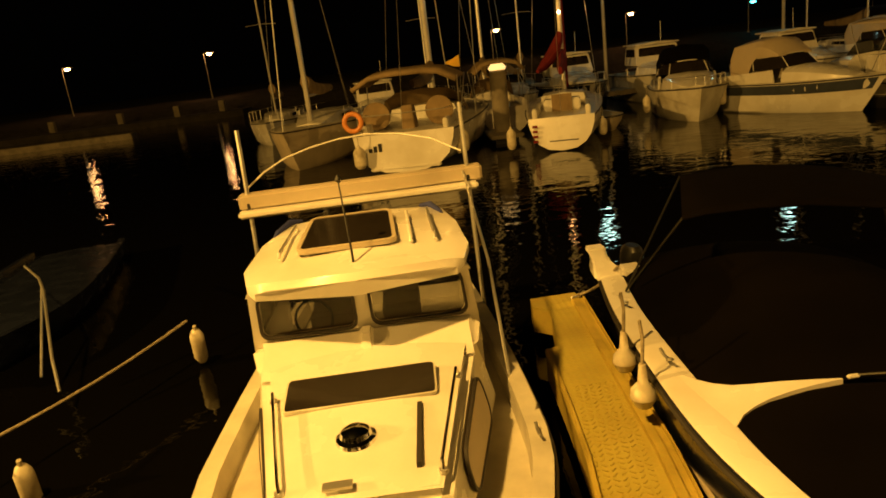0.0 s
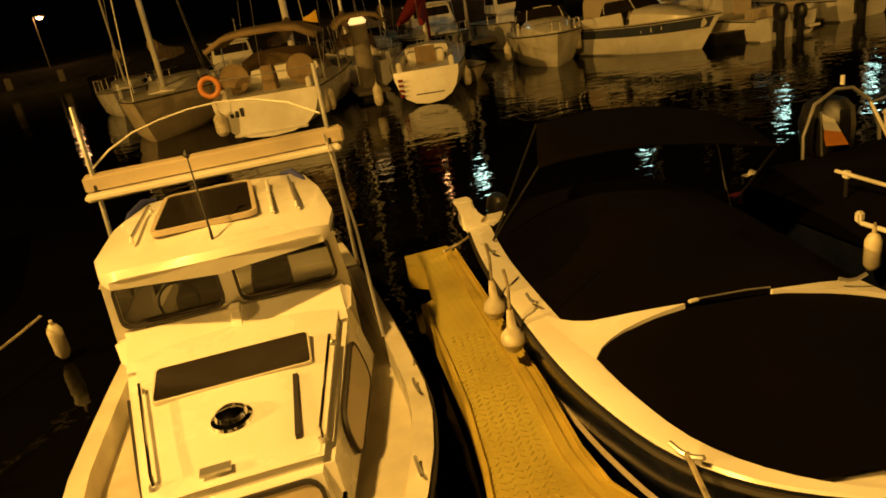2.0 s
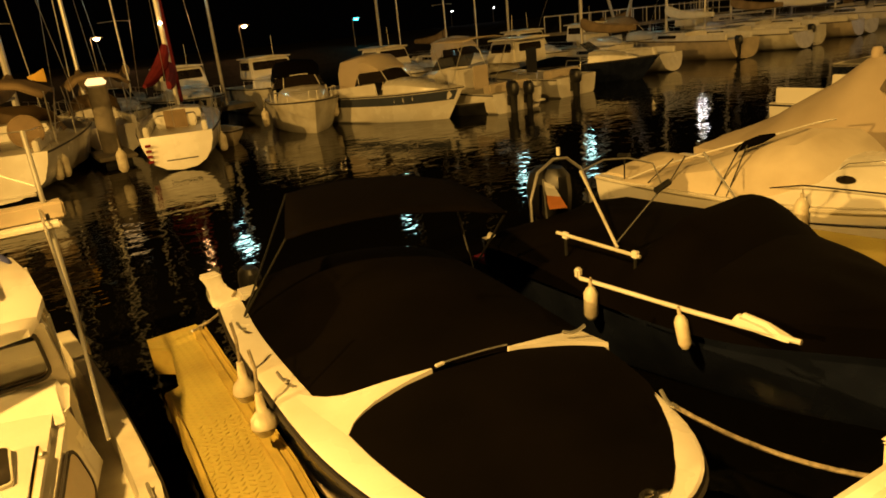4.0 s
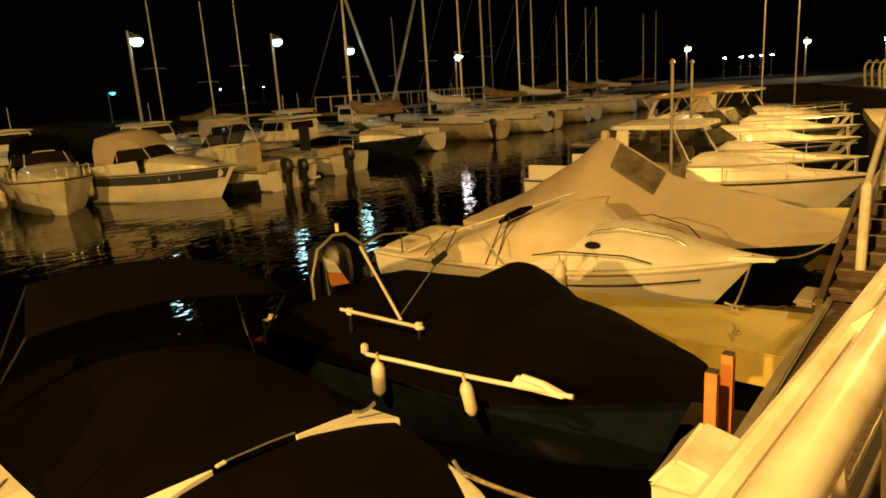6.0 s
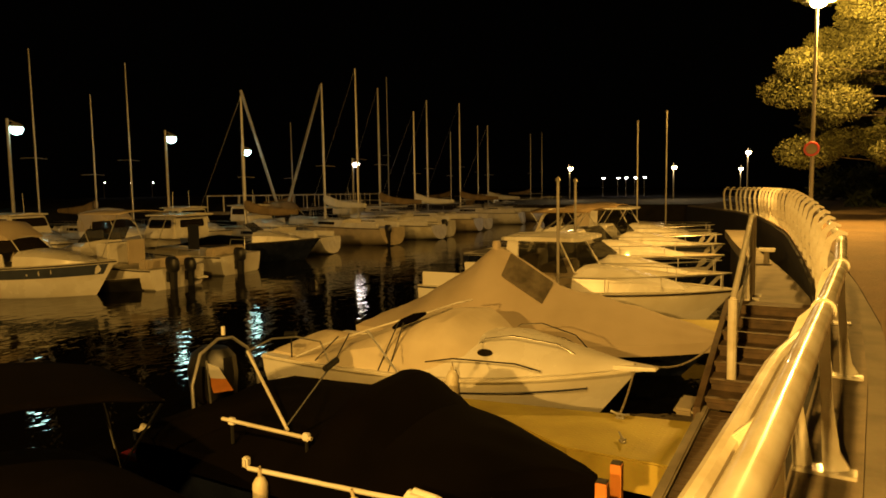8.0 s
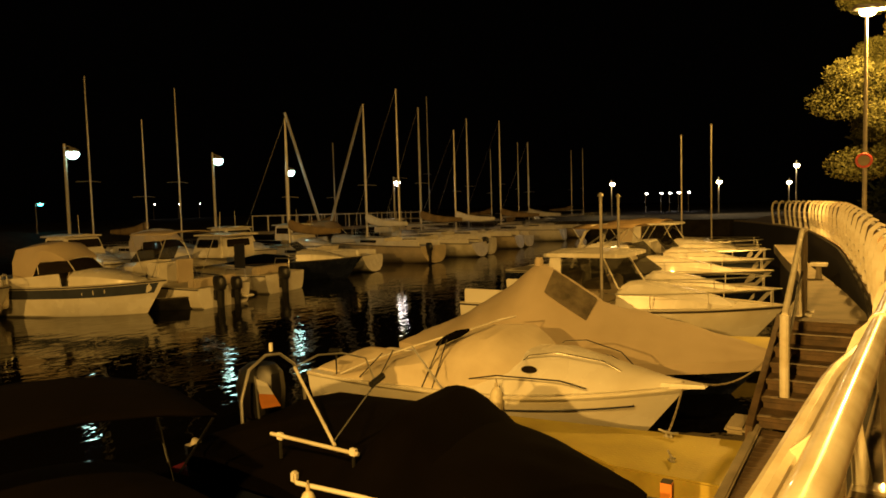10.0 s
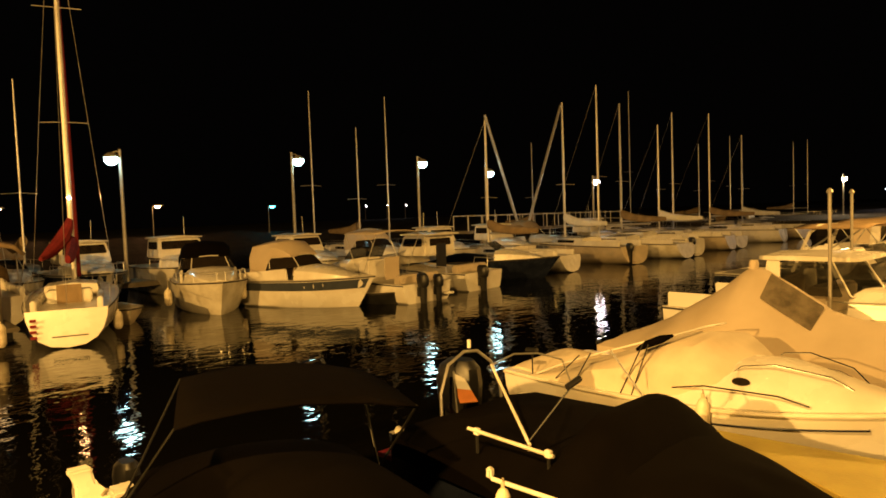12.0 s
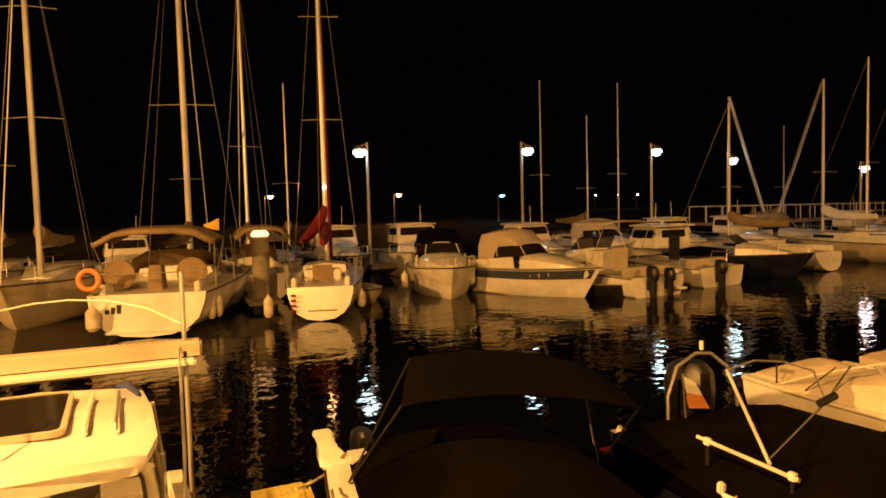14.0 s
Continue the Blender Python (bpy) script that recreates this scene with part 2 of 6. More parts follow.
def plate(p0, p1, p2, p3, inset=(0.08, 0.08), thick=0.012, out=0.004, r=0.12, ring=0.0):
    """A pane with round corners laid on the four-cornered face p0 p1 p2 p3; with ring, only a border of that width."""
    p0, p1, p2, p3 = (Vector(p) for p in (p0, p1, p2, p3))
    nrm = (p1 - p0).cross(p3 - p0).normalized()
    wu, hv = ((p1 - p0).length + (p2 - p3).length) / 2, ((p3 - p0).length + (p2 - p1).length) / 2
    u0, v0 = inset
    w, h = wu * (1 - 2 * u0), hv * (1 - 2 * v0)

    def at(x, y, lift):
        u, v = u0 + x / wu, v0 + y / hv
        return p0 * (1 - u) * (1 - v) + p1 * u * (1 - v) + p2 * u * v + p3 * (1 - u) * v + nrm * lift

    rr = min(r, w * 0.45, h * 0.45)
    outline = rounded(w, h, rr)
    n = len(outline)
    if not ring:
        v = [at(x, y, out) for x, y in outline] + [at(x, y, out + thick) for x, y in outline]
        return v, [tuple(range(n - 1, -1, -1)), tuple(range(n, 2 * n))] + [(i, (i + 1) % n, n + (i + 1) % n, n + i) for i in range(n)]
    big = [(x - ring, y - ring) for x, y in rounded(w + 2 * ring, h + 2 * ring, rr + ring)]
    v = [at(x, y, out) for x, y in outline] + [at(x, y, out + thick) for x, y in outline]
    v += [at(x, y, out) for x, y in big] + [at(x, y, out + thick) for x, y in big]
    fs = []
    for i in range(n):
        j = (i + 1) % n
        fs += [(n + i, 3 * n + i, 3 * n + j, n + j)[::-1], (i, n + i, n + j, j)[::-1], (2 * n + i, 2 * n + j, 3 * n + j, 3 * n + i), (i, j, 2 * n + j, 2 * n + i)[::-1]]
    return v, fs


def solid(shape, bevel=0.0, smooth=True, segments=2, angle=0.6):
    bm = bmesh.new()
    vs = [bm.verts.new(p) for p in shape[0]]
    for q in shape[1]:
        try:
            bm.faces.new([vs[i] for i in q])
        except ValueError:
            pass
    bmesh.ops.remove_doubles(bm, verts=bm.verts, dist=1e-5)
    bmesh.ops.recalc_face_normals(bm, faces=bm.faces)
    if bevel:
        sharp = [e for e in bm.edges if len(e.link_faces) == 2 and e.calc_face_angle(0) > 0.5]
        bmesh.ops.bevel(bm, geom=sharp, offset=bevel, segments=segments, affect="EDGES", clamp_overlap=True)
    for fc in bm.faces:
        fc.smooth = smooth
    for e in bm.edges:
        if len(e.link_faces) == 2 and e.calc_face_angle(0) > angle:
            e.smooth = False
    return bm


def part(name, shape, material, parent=None, label="", bevel=0.0, smooth=True):
    me = bpy.data.meshes.new(name)
    bm = solid(shape, bevel, smooth) if isinstance(shape, tuple) else shape
    bm.to_mesh(me)
    bm.free()
    me.materials.append(material)
    ob = new(name, me)
    ob.parent = parent
    if label:
        ob["label"] = label
    return ob


def thing(name, label, category, m=None, group=""):
    ob = new(name)
    ob.matrix_basis = m or Matrix()
    return tagged(ob, label, category, group)


def lone(name, shape, material, label, category, m=None, group="", bevel=0.0, kind=""):
    ob = part(name, shape, material, None, "", bevel)
    ob.matrix_basis = m or Matrix()
    return tagged(ob, label, category, group, kind)


def sag(a, b, drop, n=10):
    a, b = Vector(a), Vector(b)
    return [a.lerp(b, k / n) - V(0, 0, drop * 4 * (k / n) * (1 - k / n)) for k in range(n + 1)]

# ---- water, quay, promenade ----
lone("water", loft([[(-400, y, 0), (400, y, 0)] for y in (-0.5, 30, 90, 600)], cap=False), WATER, "black rippled harbour water at night", "water", kind="structure")

RAIL = [(-7.0, 0.8), (-4.0, 0.6), (-1.0, 0.4), (2.0, 0.18), (4.4, 0.03), (6.6, -0.1), (8.8, -0.15), (11.6, -0.02), (14.3, 0.2), (18.7, 0.62), (23.0, 1.2), (27.0, 1.85), (31.7, 3.05), (36.0, 4.6), (40.0, 6.4)]


def prom_z(x):
    u = min(1.0, max(0.0, (x - 5.0) / 15.0))
    return 1.42 + 0.42 * u * u * (3 - 2 * u)


def rail_at(x):
    for (x0, y0), (x1, y1) in zip(RAIL, RAIL[1:]):
        if x0 <= x <= x1:
            return y0 + (y1 - y0) * (x - x0) / (x1 - x0)
    return RAIL[-1][1] if x > 0 else RAIL[0][1]


def strip(x0, x1, step, left, right, z_off=0.0, z_fn=prom_z, z_bottom=None):
    """A ribbon along the quay; left and right are offsets from the rail line."""
    rows, x = [], x0
    while x <= x1 + 1e-6:
        y = rail_at(x)
        z = z_fn(x) + z_off
        if z_bottom is None:
            rows.append([(x, y + left, z), (x, y + right, z)])
        else:
            rows.append([(x, y + left, z), (x, y + right, z), (x, y + right, z_bottom), (x, y + left, z_bottom)])
        x += step
    return loft(rows, cap=z_bottom is not None, close=z_bottom is not None)


lone("promenade", strip(-40, 60, 1.0, -0.42, -14.0, -0.02), ASPHALT, "worn sandy asphalt promenade rising beside the railing", "promenade", kind="structure")
lone("ground", loft([[(-400, y, 0.9), (400, y, 0.9)] for y in (-13, -400)], cap=False), EARTH, "dark ground behind the promenade", "ground", kind="structure")
lone("kerb", strip(-12, 40, 0.5, 0.14, -0.22, 0.0, z_bottom=-0.4), STONE, "grey stone kerb carrying the white railing", "kerb", kind="structure", bevel=0.0)
lone("kerb_channel", strip(-12, 40, 0.5, -0.222, -0.42, -0.035, z_bottom=-0.4), CONCRETE, "concrete channel strip between kerb and promenade", "kerb", kind="structure")
# shaded water-side face, dark by its colour
lone("quay_wall", strip(-12, 40, 0.5, 0.2, 0.142, -0.06, z_bottom=-0.4), SHADEDWALL, "quay wall under the railing, with shade put into its dark colour", "quay wall", kind="structure")

# ---- pontoon walkway, stairs, platform ----
walkway = thing("pontoon_walkway", "dark wooden pontoon walkway with pale edge beam beside the quay", "pontoon")
part("frame", box(-8, 8.0, 0.3, 1.06, 0.3, 0.54), PONTOONSIDE, walkway)
part("edge_beam", box(-8, 8.0, 1.07, 1.17, 0.34, 0.6), CONCRETE, walkway, "pale concrete edge beam", bevel=0.015)
part("cable_cover", box(5.5, 6.5, 0.72, 0.82, 0.578, 0.6), PONTOONSIDE, walkway, "pale strip on the boards", bevel=0.008)
plank_mesh = None
for k in range(76):
    px = -3.2 + k * 0.147
    if plank_mesh is None:
        ob = part("plank", box(-0.069, 0.069, 0.31, 1.06, 0.543, 0.574), PLANK, walkway, bevel=0.004)
        plank_mesh = ob.data
    else:
        ob = new("plank", plank_mesh)
        ob.parent = walkway
    ob.location = (px, 0, 0)

stairs = thing("wooden_stairs", "dark wooden stairs from pontoon up to the platform", "stairs")
for k in range(7):
    z, x = 0.58 + 0.117 * (k + 1), 7.95 + 0.36 * k
    part("tread", box(x, x + 0.37, 0.02, 1.12, z - 0.05, z), PLANK, stairs, bevel=0.006)
    part("riser", box(x, x + 0.03, -0.02, 1.1, z - 0.117, z - 0.052), PLANK, stairs)
    part("nosing", box(x - 0.02, x + 0.03, -0.02, 1.12, z + 0.002, z + 0.01), NOSING, stairs, "worn nosing strip")
part("stringer", hexa([(7.7, 1.13, 0.35), (10.45, 1.13, 1.05), (10.45, 1.2, 1.05), (7.7, 1.2, 0.35)], [(7.7, 1.13, 0.66), (10.45, 1.13, 1.43), (10.45, 1.2, 1.43), (7.7, 1.2, 0.66)]), PLANK, stairs)
part("landing_edge", box(7.75, 8.3, 1.21, 1.42, 0.52, 0.6), CONCRETE, stairs, "pale landing end", bevel=0.03)

lone("platform", prism([(10.48, 0.08), (11.4, 0.2), (13, 0.42), (15, 0.75), (18, 1.3), (21, 1.7), (24, 2.0), (26, 2.2), (26, 3.0), (21, 2.2), (17, 1.5), (14, 1.15), (10.48, 1.12)], 1.15, 1.4), CONCRETE, "pale concrete landing platform beside the quay wall", "platform", kind="structure")
# shade under the pale slab is put into the base colour
lone("platform_base", prism([(10.6, 0.14), (14, 0.7), (18, 1.35), (26, 2.3), (26, 2.8), (20, 2.0), (14, 1.05), (10.6, 1.0)], -0.4, 1.148), SHADEDWALL, "concrete base of the platform in the water, with shade put into its dark colour", "platform", kind="structure")
bollard = thing("bollard", "small white bollard lamp on the platform", "bollard", pose(15.5, 1.0, 1.4))
part("shaft", turned([(0.06, 0), (0.05, 0.25)], 10), CONCRETE, bollard)
part("cap", box(-0.16, 0.16, -0.16, 0.16, 0.25, 0.31), WHITEPAINT, bollard, bevel=0.01)


def mooring_cleat(m, group="mooring cleats"):
    c = thing("mooring_cleat", "galvanised mooring cleat bolted to the pontoon", "cleat", m, group)
    part("base", box(-0.05, 0.05, -0.025, 0.025, 0, 0.012), STEEL, c, bevel=0.003)
    part("horn", tube([(-0.11, 0, 0.065), (-0.05, 0, 0.05), (0.05, 0, 0.05), (0.11, 0, 0.065)], 0.012, 6), STEEL, c)
    part("stem", join(tube([(-0.03, 0, 0.01), (-0.03, 0, 0.05)], 0.011, 6), tube([(0.03, 0, 0.01), (0.03, 0, 0.05)], 0.011, 6)), STEEL, c)
    return c


def gate_rail(x0, x1, y, z0, z1):
    """A white handrail from the stair foot to the platform."""
    h = thing("stair_handrail", "white painted tube handrail beside the wooden stairs", "handrail", group="stair handrails")
    part("post", tube([(x0, y, z0), (x0, y, z0 + 1.12)], 0.052, 10), WHITEPAINT, h)
    part("foot_plate", box(x0 - 0.12, x0 + 0.12, y - 0.1, y + 0.1, z0, z0 + 0.025), WHITEPAINT, h, bevel=0.005)
    part("rail", tube([(x0, y, z0 + 1.12), (x0 + 0.05, y, z0 + 1.14), (x1 - 0.05, y, z1 + 1.18), (x1, y, z1 + 1.16)], 0.035, 10), WHITEPAINT, h)
    part("lower_rail", tube([(x0, y, z0 + 0.6), (x1, y, z1 + 0.62)], 0.02, 8), WHITEPAINT, h)
    for k, dx in enumerate((0.0, 0.42)):
        part("post", tube([(x1 + dx, y, z1), (x1 + dx, y, z1 + 1.17)], 0.035, 10), WHITEPAINT, h)
        part("foot_plate", box(x1 + dx - 0.05, x1 + dx + 0.14, y - 0.12, y + 0.06, z1, z1 + 0.02), WHITEPAINT, h, bevel=0.004)
    part("top_bar", tube([(x1, y, z1 + 1.17), (x1 + 0.42, y, z1 + 1.17)], 0.035, 10), WHITEPAINT, h)
    return h


gate_rail(8.4, 10.55, 0.9, 0.62, 1.4)

# ---- white promenade railing ----
railing = thing("promenade_railing", "glossy white tubular railing with arched blade posts on the kerb", "railing")


def rail_point(x, dy, dz):
    return (x, rail_at(x) + dy, prom_z(x) + dz)


xs = [-6.5 + 0.25 * k for k in range(int(41 / 0.25))]
part("top_tube", tube([rail_point(x, 0, 0.93) for x in xs], [0.055 if x < 9 else 0.055 - 0.025 * min(1, (x - 9) / 3) for x in xs], 14), WHITEPAINT, railing, "glossy white top tube")
part("outer_tube", tube([rail_point(x, 0.12 - 0.1 * max(0, (x - 3.4) / 1.0) if x > 3.4 else 0.12, 0.86) for x in xs if x < 4.5], 0.035, 10), WHITEPAINT, railing, "second white tube")
for dz, dy in ((0.62, 0.14), (0.42, 0.15), (0.22, 0.13)):
    part("wire", tube([rail_point(x, dy, dz) for x in xs[::2]], 0.008, 6), STEEL, railing, "thin steel wire")


def blade(path, width, thick):
    """A flat blade that follows a path in the y-z plane."""
    rows = []
    pts = [Vector(p) for p in path]
    for i, p in enumerate(pts):
        d = (pts[min(i + 1, len(pts) - 1)] - pts[max(i - 1, 0)]).normalized()
        nrm = V(0, -d.z, d.y)
        w = width[i] if isinstance(width, (list, tuple)) else width
        rows.append([p + nrm * w / 2 + V(-thick / 2, 0, 0), p + nrm * w / 2 + V(thick / 2, 0, 0), p - nrm * w / 2 + V(thick / 2, 0, 0), p - nrm * w / 2 + V(-thick / 2, 0, 0)])
    return loft(rows, cap=True, close=True)


post_parts = far_parts = None
x = 4.42 - 4 * 2.16
while x < 34:
    nx = x
    if post_parts is None:
        outer = [(0, 0.08, 0.02), (0, 0.1, 0.2), (0, 0.13, 0.4), (0, 0.145, 0.58), (0, 0.14, 0.74), (0, 0.1, 0.86), (0, 0.03, 0.935)]
        a = part("outer_blade", blade(outer, [0.1, 0.085, 0.075, 0.07, 0.065, 0.06, 0.05], 0.045), WHITEPAINT, railing, bevel=0.006)
        b = part("inner_blade", blade([(0, -0.09, 0.02), (0, -0.06, 0.12), (0, -0.035, 0.35), (0, -0.015, 0.62), (0, 0, 0.9)], [0.14, 0.09, 0.065, 0.055, 0.06], 0.045), WHITEPAINT, railing, bevel=0.006)
        c = part("base_plate", box(-0.07, 0.07, -0.19, 0.13, 0.0, 0.02), WHITEPAINT, railing, bevel=0.004)
        d = part("collar", tube([(-0.05, 0, 0.93), (0.05, 0, 0.93)], 0.066, 14), WHITEPAINT, railing, bevel=0.008)
        post_parts = [a, b, c, d]
        obs = post_parts
    elif x > 8.5:
        if far_parts is None:
            a = part("outer_blade", blade([(0, 0.1, 0.02), (0, 0.13, 0.25), (0, 0.16, 0.5), (0, 0.165, 0.72), (0, 0.12, 0.92), (0, 0.02, 1.02), (0, -0.06, 0.99)], [0.1, 0.085, 0.08, 0.075, 0.07, 0.06, 0.03], 0.035), WHITEPAINT, railing, bevel=0.008)
            c = part("base_plate", box(-0.07, 0.07, -0.12, 0.13, 0.0, 0.02), WHITEPAINT, railing, bevel=0.004)
            far_parts = [a, c]
            obs = far_parts
        else:
            obs = [new(o.name.split(".")[0], o.data) for o in far_parts]
            for o in obs:
                o.parent = railing
    else:
        obs = [new(o.name.split(".")[0], o.data) for o in post_parts if 4 < x < 10 or "collar" not in o.name]
        for o in obs:
            o.parent = railing
    ang = math.atan2(rail_at(x + 0.3) - rail_at(x - 0.3), 0.6)
    for o in obs:
        o.location, o.rotation_euler = rail_point(x, 0, 0), (0, 0, ang)
    x += 2.16 if x < 8 else 1.0

# ---- street lamps ----
def street_lamp(x, y, z, h, lens, label, arm=0.6, ang=0.0, r=0.06, head=0.16, group="street lamps"):
    s = thing("street_lamp", label, "street lamp", pose(x, y, z, 0, 0, ang), group)
    part("pole", tube([(0, 0, 0), (0, 0, h * 0.5), (0, 0, h)], [r, r * 0.8, r * 0.6], 10), POSTMETAL, s)
    part("base", turned([(r * 1.7, 0), (r * 1.7, 0.05), (r * 1.2, 0.25)], 10), POSTMETAL, s)
    part("arm", tube([(0, 0, h), (arm * 0.4, 0, h + 0.08), (arm, 0, h + 0.1)], r * 0.5, 8), POSTMETAL, s)
    part("head", hexa([(arm - 0.05, -head * 0.6, h + 0.06), (arm + head * 3, -head * 0.6, h + 0.06), (arm + head * 3, head * 0.6, h + 0.06), (arm - 0.05, head * 0.6, h + 0.06)], [(arm, -head * 0.3, h + 0.2), (arm + head * 2.4, -head * 0.3, h + 0.2), (arm + head * 2.4, head * 0.3, h + 0.2), (arm, head * 0.3, h + 0.2)]), POSTMETAL, s, bevel=0.01)
    part("lens", moved(turned([(head * 0.05, -head * 0.55), (head * 0.6, -head * 0.4), (head * 0.85, 0.0), (head * 0.6, head * 0.15)], 12), Matrix.Translation((arm + head * 1.3, 0, h + 0.03))), lens, s, "glowing lamp lens")
    return s


def pier_lamp(x, y, z, h, lens, label, side=1, group="pier lamps"):
    """A slender post with a globe-like lamp hung on its side, just under the top."""
    p = thing("pier_lamp", label, "street lamp", pose(x - 0.34 * side, y, z), group)
    h = h - z
    part("pole", tube([(0, 0, 0), (0, 0, h * 0.5), (0, 0, h + 0.45)], [0.075, 0.07, 0.06], 10), POSTMETAL, p)
    part("base", turned([(0.14, 0), (0.14, 0.05), (0.09, 0.25)], 10), POSTMETAL, p)
    part("arm", tube([(0, 0, h + 0.34), (side * 0.16, 0, h + 0.36), (side * 0.34, 0, h + 0.28)], 0.03, 7), POSTMETAL, p)
    part("hood", moved(turned([(0.1, 0.3), (0.26, 0.2), (0.3, 0.12)], 14), Matrix.Translation((side * 0.34, 0, h))), POSTMETAL, p)
    part("lens", moved(turned([(0.03, -0.2), (0.17, -0.16), (0.27, -0.02), (0.27, 0.08), (0.2, 0.15)], 16), Matrix.Translation((side * 0.34, 0, h))), lens, p, "glowing globe-shaped lens")
    return p


# behind the camera, and beside the path ahead
street_lamp(-3.6, -0.9, 1.4, 7.4, BULB_WARM, "tall grey street lamp with glowing sodium head beside the railing", arm=1.6, ang=90)
lamp_light("sodium_lamp", (-3.6, 1.15, 8.35), 6000, SODIUM, 0.18)
street_lamp(21.0, 0.3, 1.8, 5.9, BULB_WARM, "tall grey street lamp with glowing sodium head and a round sign", arm=-0.28, ang=-60, head=0.25)
lamp_light("sodium_lamp", (21.2, -0.15, 7.45), 5400, SODIUM, 0.18)
sign = thing("round_sign", "round white sign with red ring on the lamp post", "road sign", pose(20.93, 0.32, 3.92, 90, 0, -90))
part("disc", turned([(0.2, 0), (0.2, 0.012)], 24), CONCRETE, sign)
part("red_ring", join(tube([(0.165 * math.cos(a * math.pi / 12), 0.165 * math.sin(a * math.pi / 12), 0.012) for a in range(24)], 0.03, 6, close=True)), RED, sign)
part("clamp", box(-0.04, 0.04, -0.06, 0.06, -0.06, -0.001), POSTMETAL, sign)
# added out of view: extra sodium fill that lifts the far row of boats
street_lamp(-22, 0.2, 1.42, 7.2, BULB_WARM, "unseen street lamp with sodium head, added to brighten the far boats", arm=1.2, ang=90)
lamp_light("sodium_lamp", (-22, 1.7, 8.2), 26000, SODIUM, 0.18)

# ---- boats: hull builders. Bow at y = 0, stern at y = L, waterline at z = 0 ----
def half(s, B, transom=0.85, p=2.1, full=0.45):
    if s < full:
        return B / 2 * (1 - (1 - s / full) ** p)
    return B / 2 * (1 - (1 - transom) * ((s - full) / (1 - full)) ** 2)


def sheer(s, fb, fs):
    return fs + (fb - fs) * max(0.0, 1 - s) ** 1.8


def section(s, top, sect):
    c = 0.45 + 0.43 * min(1, s * 1.6)
    if sect == "round":
        low = -0.25 + 0.27 * max(0.0, s - 0.5) * 2
        return [(0, low), (0.42, low + 0.05), (0.7, low + 0.2), (0.87, low + 0.42), (0.97, low + 0.75 * (top - low)), (1, top)]
    return [(0, -0.28), (c * 0.75, -0.12), (c, 0.06), (c + (1 - c) * 0.7, top * 0.55), (1, top)]


def hull_shape(L, B, fb, fs, transom=0.85, p=2.1, rake=0.12, n=18, tuck=0.0, sect="v"):
    rows = []
    for i in range(n + 1):
        s = (i / n) ** 1.3
        hb, top = half(s, B, transom, p), sheer(s, fb, fs)
        prof = section(s, top, sect)
        row = []
        for side in (-1, 1):
            pts = []
            for u, z in prof:
                y = s * L + rake * L * (1 - (z + 0.28) / (top + 0.28)) * (1 - s) ** 4 - tuck * s ** 6 * (1 - (z + 0.28) / (top + 0.28))
                pts.append((side * hb * u, y, z))
            row += pts[::-1] if side < 0 else pts[1:]
        rows.append(row)
    return loft(rows, cap=False)


def transom_shape(L, B, fs, transom, tuck=0.0, sect="v"):
    hb = half(1, B, transom)
    prof = section(1, fs, sect)
    pts = [(-hb * u, L - tuck * (1 - (z + 0.28) / (fs + 0.28)), z) for u, z in prof[::-1]] + [(hb * u, L - tuck * (1 - (z + 0.28) / (fs + 0.28)), z) for u, z in prof[1:]]
    v = [Vector(p) for p in pts]
    return v, [tuple(range(len(v)))]


def gunwale(L, B, fb, fs, transom=0.85, p=2.1, s0=0.0, s1=1.0, inset=0.0, lift=0.0, n=22, side=0):
    def line(sg):
        out = []
        for i in range(n + 1):
            s = s0 + (s1 - s0) * i / n
            hb = max(0.0, half(s, B, transom, p) - inset)
            out.append(V(sg * hb, s * L + (inset * 1.2 if s < 0.02 else 0), sheer(s, fb, fs) + lift))
        return out
    if side:
        return line(side)
    return line(-1)[::-1] + line(1)[1:]


def deck_shape(L, B, fb, fs, transom=0.85, p=2.1, s0=0.0, s1=1.0, inset=0.1, drop=0.08, n=16, camber=0.03):
    """Gunwale cap, inner face and a sunk deck."""
    rows = []
    for i in range(n + 1):
        s = s0 + (s1 - s0) * i / n
        hb, top = half(s, B, transom, p), sheer(s, fb, fs)
        ins = min(inset, hb * 0.9)
        y = s * L
        row = [(-hb, y, top + 0.004), (-(hb - ins), y, top + 0.008), (-(hb - ins) * 0.985, y, top - drop), (0, y, top - drop + camber)]
        row += [(-q[0], q[1], q[2]) for q in row[:3][::-1]]
        rows.append(row)
    return loft(rows, cap=False)


